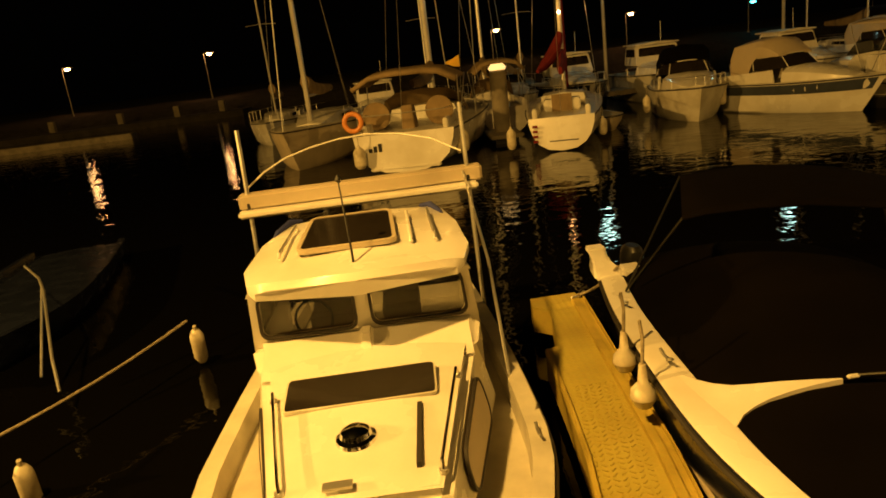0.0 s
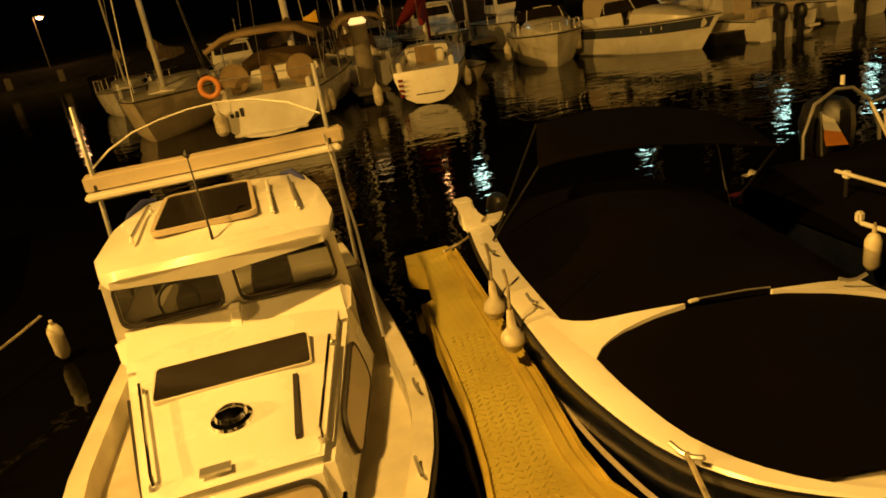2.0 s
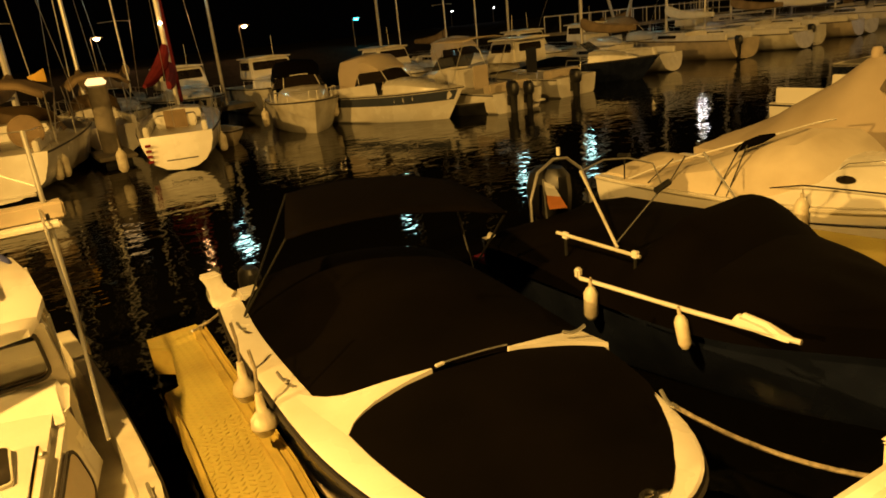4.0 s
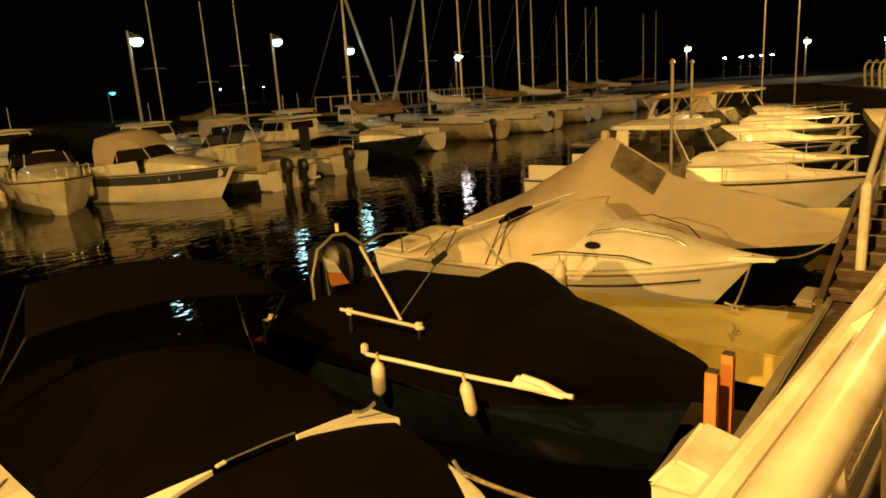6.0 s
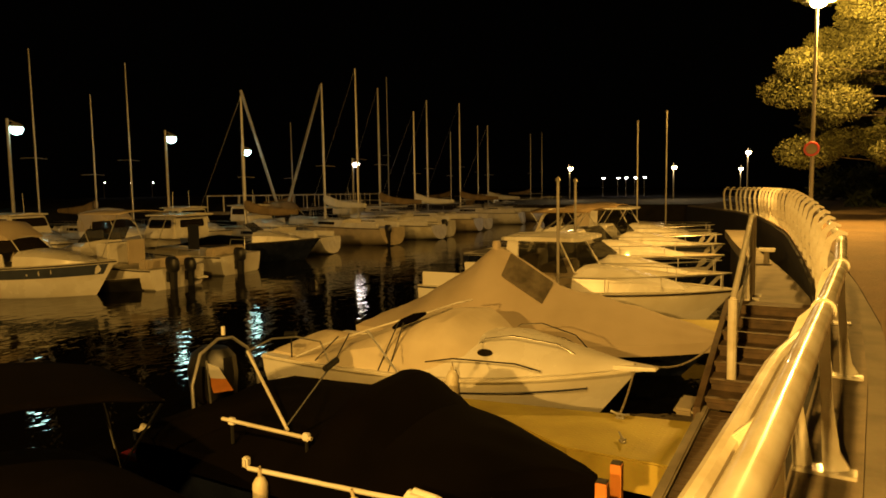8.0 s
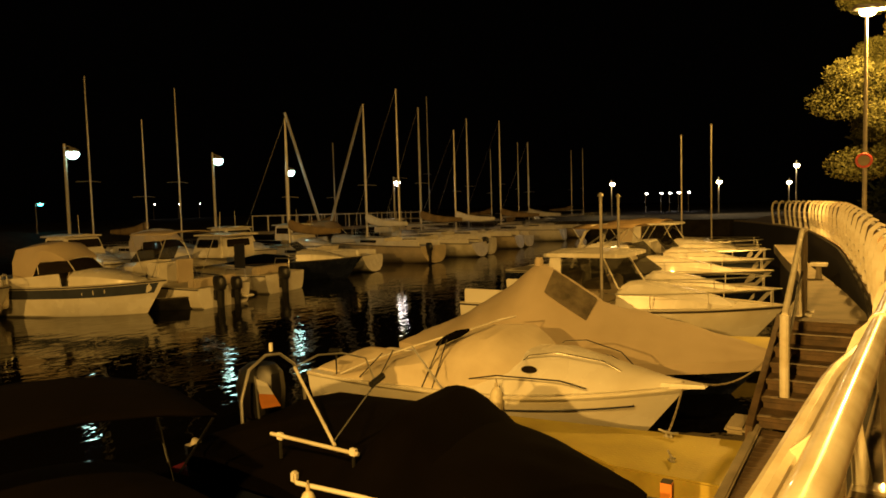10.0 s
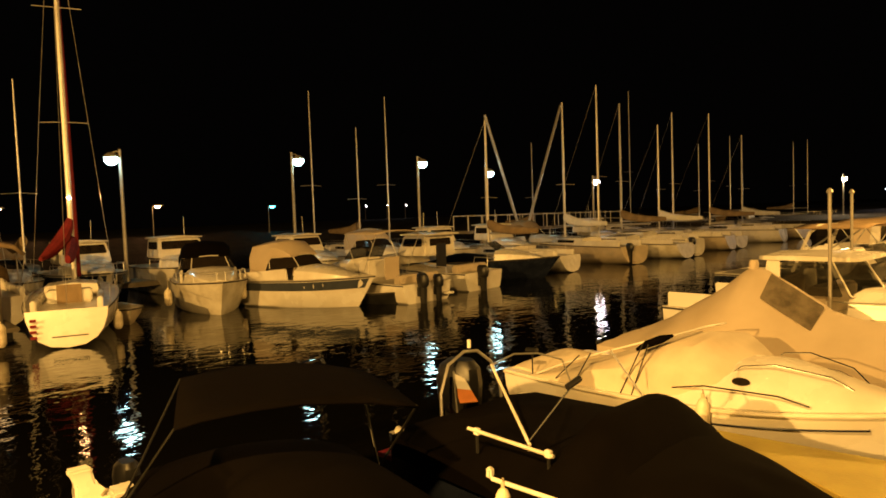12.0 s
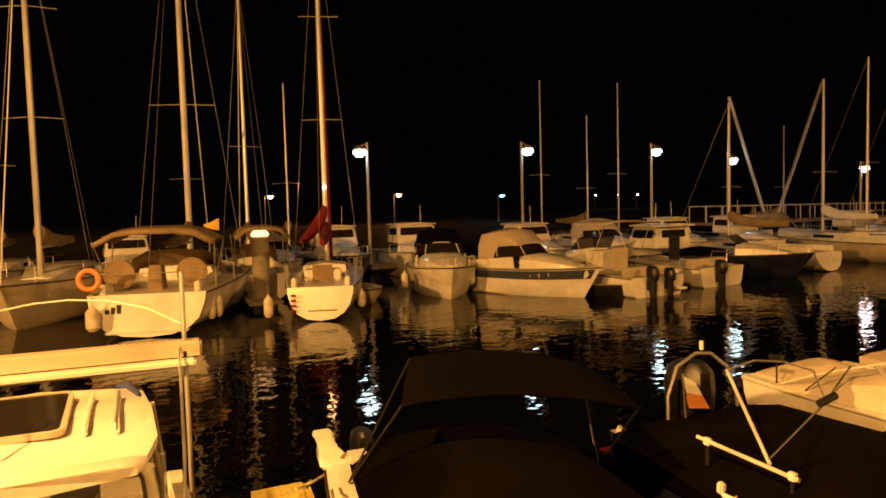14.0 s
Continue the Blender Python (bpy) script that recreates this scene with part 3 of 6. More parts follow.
def base_boat(name, label, m, L, B, fb, fs, hull_m, deck_m, transom=0.85, p=2.1, rake=0.12, inset=0.1, drop=0.08, rub=True, stripe=None, tuck=0.0, category="boat", group="", sect="v"):
    b = thing(name, label, category, m, group)
    part("hull", hull_shape(L, B, fb, fs, transom, p, rake, tuck=tuck, sect=sect), hull_m, b)
    part("transom", transom_shape(L, B, fs, transom, tuck, sect), hull_m, b)
    part("deck", deck_shape(L, B, fb, fs, transom, p, inset=inset, drop=drop), deck_m, b)
    if rub:
        part("rub_rail", tube(gunwale(L, B, fb, fs, transom, p, lift=-0.035), 0.022, 6), RUBBER if rub is True else rub, b, "dark rubber rubbing strake" if rub is True else "")
    if stripe:
        for sg in (-1, 1):
            rows = []
            for i in range(17):
                s = 0.02 + 0.98 * i / 16
                hb, top = half(s, B, transom, p), sheer(s, fb, fs)
                c = 0.45 + 0.43 * min(1, s * 1.6)
                pts = []
                for k in (0.62, 0.92):
                    u = c + (1 - c) * 0.7 + (1 - c) * 0.3 * (k - 0.55) / 0.45
                    z = top * k
                    pts.append((sg * (hb * u + 0.006), s * L + rake * L * (1 - (z + 0.28) / (top + 0.28)) * (1 - s) ** 4, z))
                rows.append(pts)
            part("hull_stripe", loft(rows, cap=False), stripe, b, "dark stripe along the hull")
    return b


def outboard(parent, x, y, z, size=1.0, tilt=0.0, m=MOTOR):
    """An outboard motor under its boat, clamped to the transom."""
    t = Matrix.Translation((x, y, z)) @ Matrix.Rotation(tilt, 4, "X") @ Matrix.Scale(size, 4)
    body = []
    for zz, wx, wy, oy in ((0, 0.13, 0.2, 0.2), (0.08, 0.17, 0.27, 0.2), (0.3, 0.18, 0.29, 0.2), (0.46, 0.16, 0.25, 0.18), (0.53, 0.1, 0.16, 0.16)):
        body.append([(wx * math.cos(a * math.pi / 6), oy + wy * math.sin(a * math.pi / 6), zz) for a in range(12)])
    mot = part("outboard_motor", moved(loft(body, close=True), t), m, parent, "glossy black outboard motor cowling")
    part("leg", moved(hexa([(-0.05, 0.1, -0.85), (0.05, 0.1, -0.85), (0.05, 0.34, -0.85), (-0.05, 0.34, -0.85)], [(-0.08, 0.05, 0), (0.08, 0.05, 0), (0.08, 0.36, 0), (-0.08, 0.36, 0)]), t), BLACK, mot, bevel=0.015)
    part("bracket", moved(box(-0.12, 0.12, -0.06, 0.12, -0.35, 0.02), t), BLACK, mot, bevel=0.01)
    part("plate", moved(box(-0.1, 0.1, 0.0, 0.5, -0.68, -0.66), t), BLACK, mot, bevel=0.005)
    return mot


def fender(m, r=0.09, h=0.5, cord=0.35, group="fenders", material=FENDER, label="worn off-white vinyl fender hanging on a cord"):
    f = thing("fender", label, "fender", m, group)
    part("body", turned([(0.02, -h), (r * 0.6, -h * 0.97), (r, -h * 0.82), (r, -h * 0.2), (r * 0.62, -h * 0.05), (r * 0.28, 0.0), (r * 0.25, 0.05)], 12), material, f)
    part("cord", tube([(0, 0, 0.03), (0.01, 0, cord * 0.5), (0, 0, cord)], 0.009, 6), ROPE, f)
    return f


def ball_fender(m, r=0.14):
    f = thing("fender", "worn teardrop vinyl fender hanging on a rope", "fender", m, "teardrop fenders")
    part("body", turned([(0.02, -2.2 * r), (r * 0.6, -2.05 * r), (r, -1.3 * r), (r * 0.9, -0.7 * r), (r * 0.4, -0.1 * r), (r * 0.25, 0.12)], 14), FENDER, f)
    part("cord", tube([(0, 0, 0.1), (0.01, 0, 0.3), (0, 0.02, 0.42)], 0.012, 6), ROPE, f)
    return f


def bar_rail(parent, name, pts, r=0.012, m=STEEL, label="", n=7):
    return part(name, tube(pts, r, n), m, parent, label)


def cover_shape(L, B, fb, fs, ridge, transom=0.85, p=2.1, s0=0.0, s1=1.0, over=0.03, skirt=0.12, n=22, k=11, power=2.0, seed=0, rough=0.02, inset=0.0, right=0.0):
    """A tarpaulin over the boat from s0 to s1: ridge gives its height over the gunwale along s."""
    rows = []
    for i in range(n + 1):
        s = s0 + (s1 - s0) * i / n
        hb = max(0.03, half(min(s, 1), B, transom, p) - inset) + over
        top, rd = sheer(s, fb, fs), ridge(s)
        row = [(-hb * 0.985, s * L, top - skirt)]
        for j in range(k + 1):
            u = -1 + 2 * j / k
            z = top + 0.012 + rd * max(0.0, 1 - abs(u) ** power)
            wob = noise.noise(V(u * 2.2 + seed, s * 9, seed)) * rough + noise.noise(V(u * 6 + seed, s * 26, seed)) * rough * 0.35
            row.append((hb * u, s * L, z + wob * (1 - abs(u) ** 6)))
        row.append((hb * 0.985, s * L, top - skirt))
        row = [(q[0] + (right * q[0] / hb if q[0] > 0 else 0), q[1], q[2]) for q in row]
        rows.append(row)
    return loft(rows, cap=True)


# ---- the small cabin boat at the quay ----
A_L, A_B, A_FB, A_FS = 5.7, 2.3, 0.82, 0.66
A = base_boat("cabin_boat", "small white cabin motorboat moored bow to the quay", pose(-0.71, 1.23, 0) @ Matrix.Diagonal((0.94, 1, 1, 1)), A_L, A_B, A_FB, A_FS, GEL_OLD, DECK, 0.86, 1.9, 0.1, inset=0.13, drop=0.16)


def sym(pts):
    return [V(-p[0], p[1], p[2]) for p in pts[::-1]]


# cabin trunk
TB = [(-0.51, 1.52, 0.58), (0.49, 1.52, 0.58), (0.93, 3.2, 0.58), (-0.93, 3.2, 0.58)]
TT = [(-0.48, 1.6, 0.99), (0.46, 1.6, 0.99), (0.79, 3.2, 1.13), (-0.8, 3.2, 1.13)]
part("cabin_trunk", hexa(TB, TT), GEL, A, "white moulded cabin trunk", bevel=0.06)
crown_rows = []
for k in range(7):
    u = k / 6
    y, w, z = 1.64 + 1.54 * u, 0.43 + 0.31 * u, 0.985 + 0.142 * u
    crown_rows.append([(w * (j / 4 - 1), y, z + 0.03 * (1 - (j / 4 - 1) ** 2) * min(1, 4 * u + 0.2) + 0.004) for j in range(9)])
part("trunk_top", loft(crown_rows, cap=False), GEL, A, "slightly crowned trunk top")
part("front_window", plate(TB[0], TB[1], TT[1], TT[0], inset=(0.1, 0.2), thick=0.012, out=0.006, r=0.07), CREAM, A, "curtained front cabin window")
part("front_window_frame", plate(TB[0], TB[1], TT[1], TT[0], inset=(0.1, 0.2), thick=0.024, out=0.003, r=0.07, ring=0.022), RUBBER, A, "dark rubber window frame")
for sg in (-1, 1):
    b0, b1, t0, t1 = [Vector((sg * 0.5, 1.52, 0.58)), Vector((sg * 0.93, 3.2, 0.58)), Vector((sg * 0.47, 1.6, 0.99)), Vector((sg * 0.8, 3.2, 1.13))]
    sw = [b0.lerp(b1, 0.26), b0.lerp(b1, 0.78), t0.lerp(t1, 0.76), t0.lerp(t1, 0.2)]
    if sg < 0:
        sw = [sw[1], sw[0], sw[3], sw[2]]
    part("side_window", plate(*sw, inset=(0.04, 0.2), thick=0.012, out=0.006, r=0.1), CREAM, A, "curtained oval side window")
    part("side_window_frame", plate(*sw, inset=(0.04, 0.2), thick=0.02, out=0.003, r=0.1, ring=0.022), RUBBER, A)
    gx = sg * 0.58
    bar = part("grab_rail", tube([(gx * 0.76, 1.75, 1.02), (gx * 0.76, 1.76, 1.07), (gx * 1.04, 2.6, 1.15), (gx * 1.05, 2.62, 1.09)], 0.011, 7), CHROME, A, "polished grab rail")
    for fx, fy, fz in ((gx * 0.76, 1.75, 1.0), (gx * 1.05, 2.62, 1.075)):
        part("grab_foot", moved(turned([(0.03, 0), (0.025, 0.022)], 10), Matrix.Translation((fx, fy, fz))), STEEL, bar)
part("dark_strip", hexa([(0.3, 1.8, 1.0), (0.33, 1.8, 1.0), (0.36, 2.35, 1.05), (0.33, 2.35, 1.05)], [(0.3, 1.8, 1.045), (0.33, 1.8, 1.045), (0.36, 2.35, 1.09), (0.33, 2.35, 1.09)]), RUBBER, A, "dark strip on the trunk")
part("forehatch_frame", plate((-0.53, 2.42, 1.075), (0.47, 2.42, 1.075), (0.48, 2.74, 1.135), (-0.53, 2.74, 1.135), inset=(0.02, 0.05), thick=0.022, out=0.002, r=0.02, ring=0.012), GEL_OLD, A, "pale hatch frame")
part("forehatch", plate((-0.53, 2.42, 1.075), (0.47, 2.42, 1.075), (0.48, 2.74, 1.135), (-0.53, 2.74, 1.135), inset=(0.02, 0.05), thick=0.02, out=0.008, r=0.03), DARKGLASS, A, "dark acrylic skylight hatch")
vent = part("deck_vent", moved(turned([(0.125, 0), (0.12, 0.02), (0.095, 0.03), (0.085, 0.055), (0.05, 0.075), (0.005, 0.08)], 20), Matrix.Translation((-0.04, 2.1, 1.05))), CHROME, A, "polished round deck vent")
part("name_plate", box(-0.2, -0.04, 1.68, 1.74, 1.03, 1.045), STEEL, A, "small pale plate")
# wheelhouse
W1, RZ = 4.6, 1.62
part("wheelhouse_front", join(
    hexa([(-0.86, 3.3, 1.0), (0.86, 3.3, 1.0), (0.86, 3.36, 1.0), (-0.86, 3.36, 1.0)], [(-0.84, 3.26, 1.25), (0.84, 3.26, 1.25), (0.84, 3.31, 1.25), (-0.84, 3.31, 1.25)]),
    *[hexa([(a, 3.26, 1.25), (b, 3.26, 1.25), (b, 3.31, 1.25), (a, 3.31, 1.25)], [(c, 3.18, RZ), (d, 3.18, RZ), (d, 3.23, RZ), (c, 3.23, RZ)]) for a, b, c, d in ((-0.84, -0.76, -0.8, -0.73), (-0.06, 0.06, -0.055, 0.055), (0.76, 0.84, 0.73, 0.8))],
    hexa([(-0.82, 3.19, 1.585), (0.82, 3.19, 1.585), (0.82, 3.24, 1.585), (-0.82, 3.24, 1.585)], [(-0.8, 3.18, RZ), (0.8, 3.18, RZ), (0.8, 3.23, RZ), (-0.8, 3.23, RZ)])), GEL, A, "white windscreen surround")
part("windscreen_brow", hexa([(-0.8, 2.9, 1.06), (0.8, 2.9, 1.06), (0.84, 3.32, 1.06), (-0.84, 3.32, 1.06)], [(-0.8, 3.18, 1.19), (0.8, 3.18, 1.19), (0.83, 3.29, 1.24), (-0.83, 3.29, 1.24)]), GEL, A, bevel=0.04)
for sg in (-1, 1):
    q = [(-0.78, 3.255, 1.25), (-0.05, 3.255, 1.25), (-0.05, 3.185, 1.6), (-0.75, 3.185, 1.6)]
    if sg > 0:
        q = [(0.05, 3.255, 1.25), (0.78, 3.255, 1.25), (0.75, 3.185, 1.6), (0.05, 3.185, 1.6)]
    wpane = part("windscreen_pane", plate(*q, inset=(0.03, 0.05), thick=0.006, out=-0.02, r=0.06), CLEARGLASS, A, "tinted windscreen pane")
    part("windscreen_seal", plate(*q, inset=(0.03, 0.05), thick=0.02, out=0.0, r=0.06, ring=0.022), RUBBER, wpane, "black rubber seal")
    side = [hexa([(sg * 0.82, 3.3, 0.6), (sg * 0.86, 3.3, 0.6), (sg * 0.88, W1, 0.6), (sg * 0.84, W1, 0.6)], [(sg * 0.81, 3.28, 1.22), (sg * 0.85, 3.28, 1.22), (sg * 0.86, W1, 1.22), (sg * 0.82, W1, 1.22)])]
    for y0, y1 in ((3.2, 3.36), (3.85, 3.95), (4.45, 4.6)):
        side.append(hexa([(sg * 0.81, y0 + 0.08, 1.22), (sg * 0.85, y0 + 0.08, 1.22), (sg * 0.85, y1, 1.22), (sg * 0.81, y1, 1.22)], [(sg * 0.76, y0, RZ), (sg * 0.8, y0, RZ), (sg * 0.8, y1, RZ), (sg * 0.76, y1, RZ)]))
    part("wheelhouse_side", join(*side), GEL, A)
    part("side_pane", hexa([(sg * 0.825, 3.3, 1.22), (sg * 0.835, 3.3, 1.22), (sg * 0.835, 4.5, 1.22), (sg * 0.825, 4.5, 1.22)], [(sg * 0.775, 3.22, RZ), (sg * 0.785, 3.22, RZ), (sg * 0.785, 4.5, RZ), (sg * 0.775, 4.5, RZ)]), GLASS, A, "tinted side pane")
roof_rows = []
for y, w, z, nose in ((2.93, 0.72, 1.66, 0.1), (2.98, 0.78, 1.7, 0.1), (3.3, 0.84, 1.74, 0.04), (3.9, 0.8, 1.78, 0), (4.5, 0.72, 1.76, 0), (4.6, 0.7, 1.73, 0)):
    roof_rows.append([(-w, y + nose * 1.6, z - 0.07), (-w, y + nose * 1.6, z - 0.02), (-w * 0.85, y + nose, z + 0.01), (0, y - nose * 0.6, z + 0.05), (w * 0.85, y + nose, z + 0.01), (w, y + nose * 1.6, z - 0.02), (w, y + nose * 1.6, z - 0.07), (0, y - nose * 0.6, z - 0.05)])
part("roof", loft(roof_rows, close=True), GEL, A, "white moulded wheelhouse roof with visor")
part("roof_hatch", plate((-0.42, 3.35, 1.795), (0.3, 3.35, 1.795), (0.26, 4.2, 1.83), (-0.4, 4.2, 1.83), inset=(0.02, 0.02), thick=0.025, out=0.006, r=0.05), DARKGLASS, A, "dark acrylic roof hatch")
part("roof_hatch_frame", plate((-0.42, 3.35, 1.795), (0.3, 3.35, 1.795), (0.26, 4.2, 1.83), (-0.4, 4.2, 1.83), inset=(0.02, 0.02), thick=0.035, out=0.002, r=0.05, ring=0.03), CREAM, A)
for rx in (-0.56, 0.42, 0.6):
    part("roof_bar", tube([(rx, 3.35, 1.79), (rx, 3.37, 1.82), (rx * 0.96, 4.1, 1.84), (rx * 0.96, 4.12, 1.8)], 0.014, 7), STEEL if rx != 0.42 else GEL, A)
for rx in (-0.66, 0.62):
    part("rolled_cover", tube([(rx * 0.86, 4.6, 1.77), (rx, 4.5, 1.79), (rx * 1.12, 4.3, 1.76), (rx * 1.16, 4.1, 1.72)], [0.015, 0.028, 0.025, 0.012], 8), BLUECANVAS, A, "faded blue rolled canvas")
part("centre_pillar", hexa([(-0.05, 3.02, 1.08), (0.05, 3.02, 1.08), (0.06, 3.26, 1.1), (-0.06, 3.26, 1.1)], [(-0.04, 3.16, 1.24), (0.04, 3.16, 1.24), (0.05, 3.25, 1.26), (-0.05, 3.25, 1.26)]), GEL, A, bevel=0.015)
part("whip_aerial", tube([(0.0, 3.1, 1.74), (0.0, 3.1, 1.85), (-0.03, 3.25, 2.28)], [0.012, 0.009, 0.006], 6), BLACK, A)
part("aerial_ball", moved(turned([(0.005, -0.03), (0.03, 0), (0.005, 0.03)], 8), Matrix.Translation((-0.03, 3.26, 2.3))), BLACK, A)
# interior: dash, seat
part("dashboard", box(-0.76, 0.76, 3.4, 3.62, 1.02, 1.16), CREAM, A, bevel=0.02)
part("helm_seat", join(box(-0.5, -0.12, 3.75, 4.1, 0.7, 1.2), box(-0.5, -0.12, 4.02, 4.1, 1.2, 1.45)), CREAM, A, "pale helm seat", bevel=0.03)
part("companion_seat", join(box(0.1, 0.42, 3.75, 4.1, 0.7, 1.2), box(0.1, 0.42, 4.02, 4.1, 1.2, 1.42)), CREAM, A, "pale companion seat", bevel=0.03)
part("steering_wheel", tube([(-0.45 + 0.15 * math.cos(a * math.pi / 8), 3.68, 1.2 + 0.15 * math.sin(a * math.pi / 8)) for a in range(16)], 0.012, 6, close=True), BLACK, A)
# stern gantry with rolled awning
for px in (-1.2, 1.07):
    part("gantry_pole", tube([(px, 5.1, 0.6), (px, 5.3, 1.6), (px, 5.42, 2.55)], 0.022, 8), STEEL, A, "thin steel pole")
    part("pole_clamp", moved(turned([(0.04, -0.05), (0.045, 0), (0.04, 0.05)], 10), Matrix.Translation((px, 5.34, 1.83))), BLACK, A)
awn = part("awning_box", box(-1.3, 1.22, 5.3, 5.46, 1.79, 1.945), CREAM, A, "long cream awning box across the stern", bevel=0.02)
part("awning_lip", box(-1.3, 1.16, 5.2, 5.31, 1.73, 1.8), GEL, awn, bevel=0.02)
part("awning_arm", tube([(-1.22, 5.45, 1.98), (-1.05, 5.6, 2.1), (-0.82, 5.72, 2.2), (-0.55, 5.82, 2.26), (-0.25, 5.9, 2.3), (0.05, 5.94, 2.31), (0.4, 5.92, 2.28), (0.75, 5.8, 2.2), (1.05, 5.6, 2.06)], 0.009, 8), GEL, A, "curved white awning arm")
part("fishing_line_rail", tube([(0.95, 2.6, 1.05), (1.0, 3.6, 1.5), (1.02, 5.3, 1.9)], 0.012, 6), STEEL, A)
for s, sg in ((0.28, 1), (0.42, 1), (0.3, -1)):
    part("deck_cleat", moved(tube([(0, -0.08, 0.05), (0, -0.03, 0.03), (0, 0.03, 0.03), (0, 0.08, 0.05)], 0.011, 6), Matrix.Translation((sg * (half(s, A_B, 0.86, 1.9) - 0.07), s * A_L, sheer(s, A_FB, A_FS)))), STEEL, A)
part("bow_hoop", tube([(0.2, 0.5, 0.78), (0.42, 1.12, 0.8), (0.5, 1.3, 1.0), (0.42, 1.0, 0.82)], 0.012, 7), CHROME, A, "polished bow hoop")
part("bow_roller_bail", tube([(0.35, 0.95, 0.8), (0.4, 1.0, 1.0), (0.15, 0.75, 1.02), (0.05, 0.7, 0.84)], 0.013, 7), STEEL, A)

# ---- finger pontoon beside it ----
def finger(label, outline, z, skirt=0.28, plates=True):
    f = thing("finger_pontoon", label, "pontoon", group="finger pontoons")
    part("deck_plate", prism(outline, z - 0.03, z), PLATE, f, "embossed deck plate")
    cx = sum(p[0] for p in outline) / len(outline)
    part("frame", prism([(cx + (x - cx) * 0.97, y) for x, y in outline], z - skirt, z - 0.032), PONTOONSIDE, f, "yellowish side frame")
    return f


F1 = finger("narrow ochre finger pontoon with embossed deck between two boats", [(0.12, 1.2), (1.62, 1.2), (1.1, 2.65), (1.09, 3.0), (1.17, 3.76), (1.22, 4.71), (1.33, 6.5), (1.3, 6.74), (0.82, 6.72), (0.8, 6.5), (0.96, 6.35), (0.83, 5.5), (0.7, 5.43), (0.66, 4.5), (0.61, 3.77), (0.52, 3.1), (0.42, 2.6)], 0.42)
def edge_channel(line, w, z, h):
    return loft([[(x - w, y, z), (x - w, y, z + h), (x - w * 0.55, y, z + h), (x - w * 0.55, y, z + h * 0.4), (x - 0.015, y, z + h * 0.4), (x - 0.015, y, z + h), (x, y, z + h), (x, y, z)] for x, y in line], close=True)


part("edge_channel", edge_channel([(1.63, 1.22), (1.112, 2.66), (1.102, 3.0), (1.182, 3.76), (1.232, 4.71), (1.34, 6.5)], 0.13, 0.421, 0.045), PONTOONSIDE, F1, "raised edge channel")
part("edge_rail", tube([(0.16, 1.25, 0.43), (0.44, 2.6, 0.43), (0.54, 3.1, 0.43), (0.63, 3.77, 0.43), (0.68, 4.5, 0.43), (0.72, 5.4, 0.43)], 0.022, 6), PONTOONSIDE, F1, "raised edge rail")
bump_me = None
for i in range(300):
    by = 2.4 + 0.055 * (i // 7)
    bx = 0.45 + 0.15 * (by - 2.4) + 0.055 * (i % 7)
    if bump_me is None:
        ob = part("deck_stud", box(-0.02, 0.02, -0.006, 0.006, 0.0, 0.005), PLATE, F1)
        bump_me = ob.data
    else:
        ob = new("deck_stud", bump_me)
        ob.parent = F1
    ob.location, ob.rotation_euler = (bx, by, 0.42), (0, 0, 0.8 if (i + i // 10) % 2 else -0.8)
mooring_cleat(pose(1.28, 6.5, 0.42, 0, 0, 40))

# ---- speedboat under a black cover ----
B_PORT = [(0, 2.05, 1.62), (0.04, 1.72, 1.8), (0.1, 1.45, 2.05), (0.18, 1.27, 2.38), (0.28, 1.18, 2.85), (0.4, 1.15, 3.4), (0.55, 1.19, 4.2), (0.75, 1.28, 5.25), (1, 1.46, 6.35)]
B_STAR = [(0, 2.05, 1.62), (0.04, 2.36, 1.65), (0.1, 2.62, 1.77), (0.18, 2.84, 2.02), (0.28, 3.02, 2.42), (0.4, 3.2, 2.95), (0.55, 3.36, 3.65), (0.75, 3.53, 4.6), (1, 3.68, 5.8)]


def along(table, s):
    """A smooth point on a boat's edge at the share s of its length."""
    k = max(i for i in range(len(table) - 1) if table[i][0] <= s + 1e-9)
    p = [table[min(max(j, 0), len(table) - 1)] for j in (k - 1, k, k + 1, k + 2)]
    h = p[2][0] - p[1][0]
    u = (s - p[1][0]) / h
    out = []
    for c in (1, 2):
        m0 = (p[2][c] - p[0][c]) / (p[2][0] - p[0][0]) * h if k else (p[2][c] - p[1][c])
        m1 = (p[3][c] - p[1][c]) / (p[3][0] - p[1][0]) * h
        out.append((2 * u ** 3 - 3 * u ** 2 + 1) * p[1][c] + (u ** 3 - 2 * u ** 2 + u) * m0 + (3 * u ** 2 - 2 * u ** 3) * p[2][c] + (u ** 3 - u ** 2) * m1)
    return V(out[0], out[1], 0)


def b_at(s, u, z):
    """A point of the covered speedboat: s along it, u across it from -1 (port edge) to 1."""
    a, c = along(B_PORT, s), along(B_STAR, s)
    p = a.lerp(c, (u + 1) / 2)
    return V(p.x, p.y, z)


def b_top(s):
    return 0.76 + 0.07 * (1 - s) ** 1.6


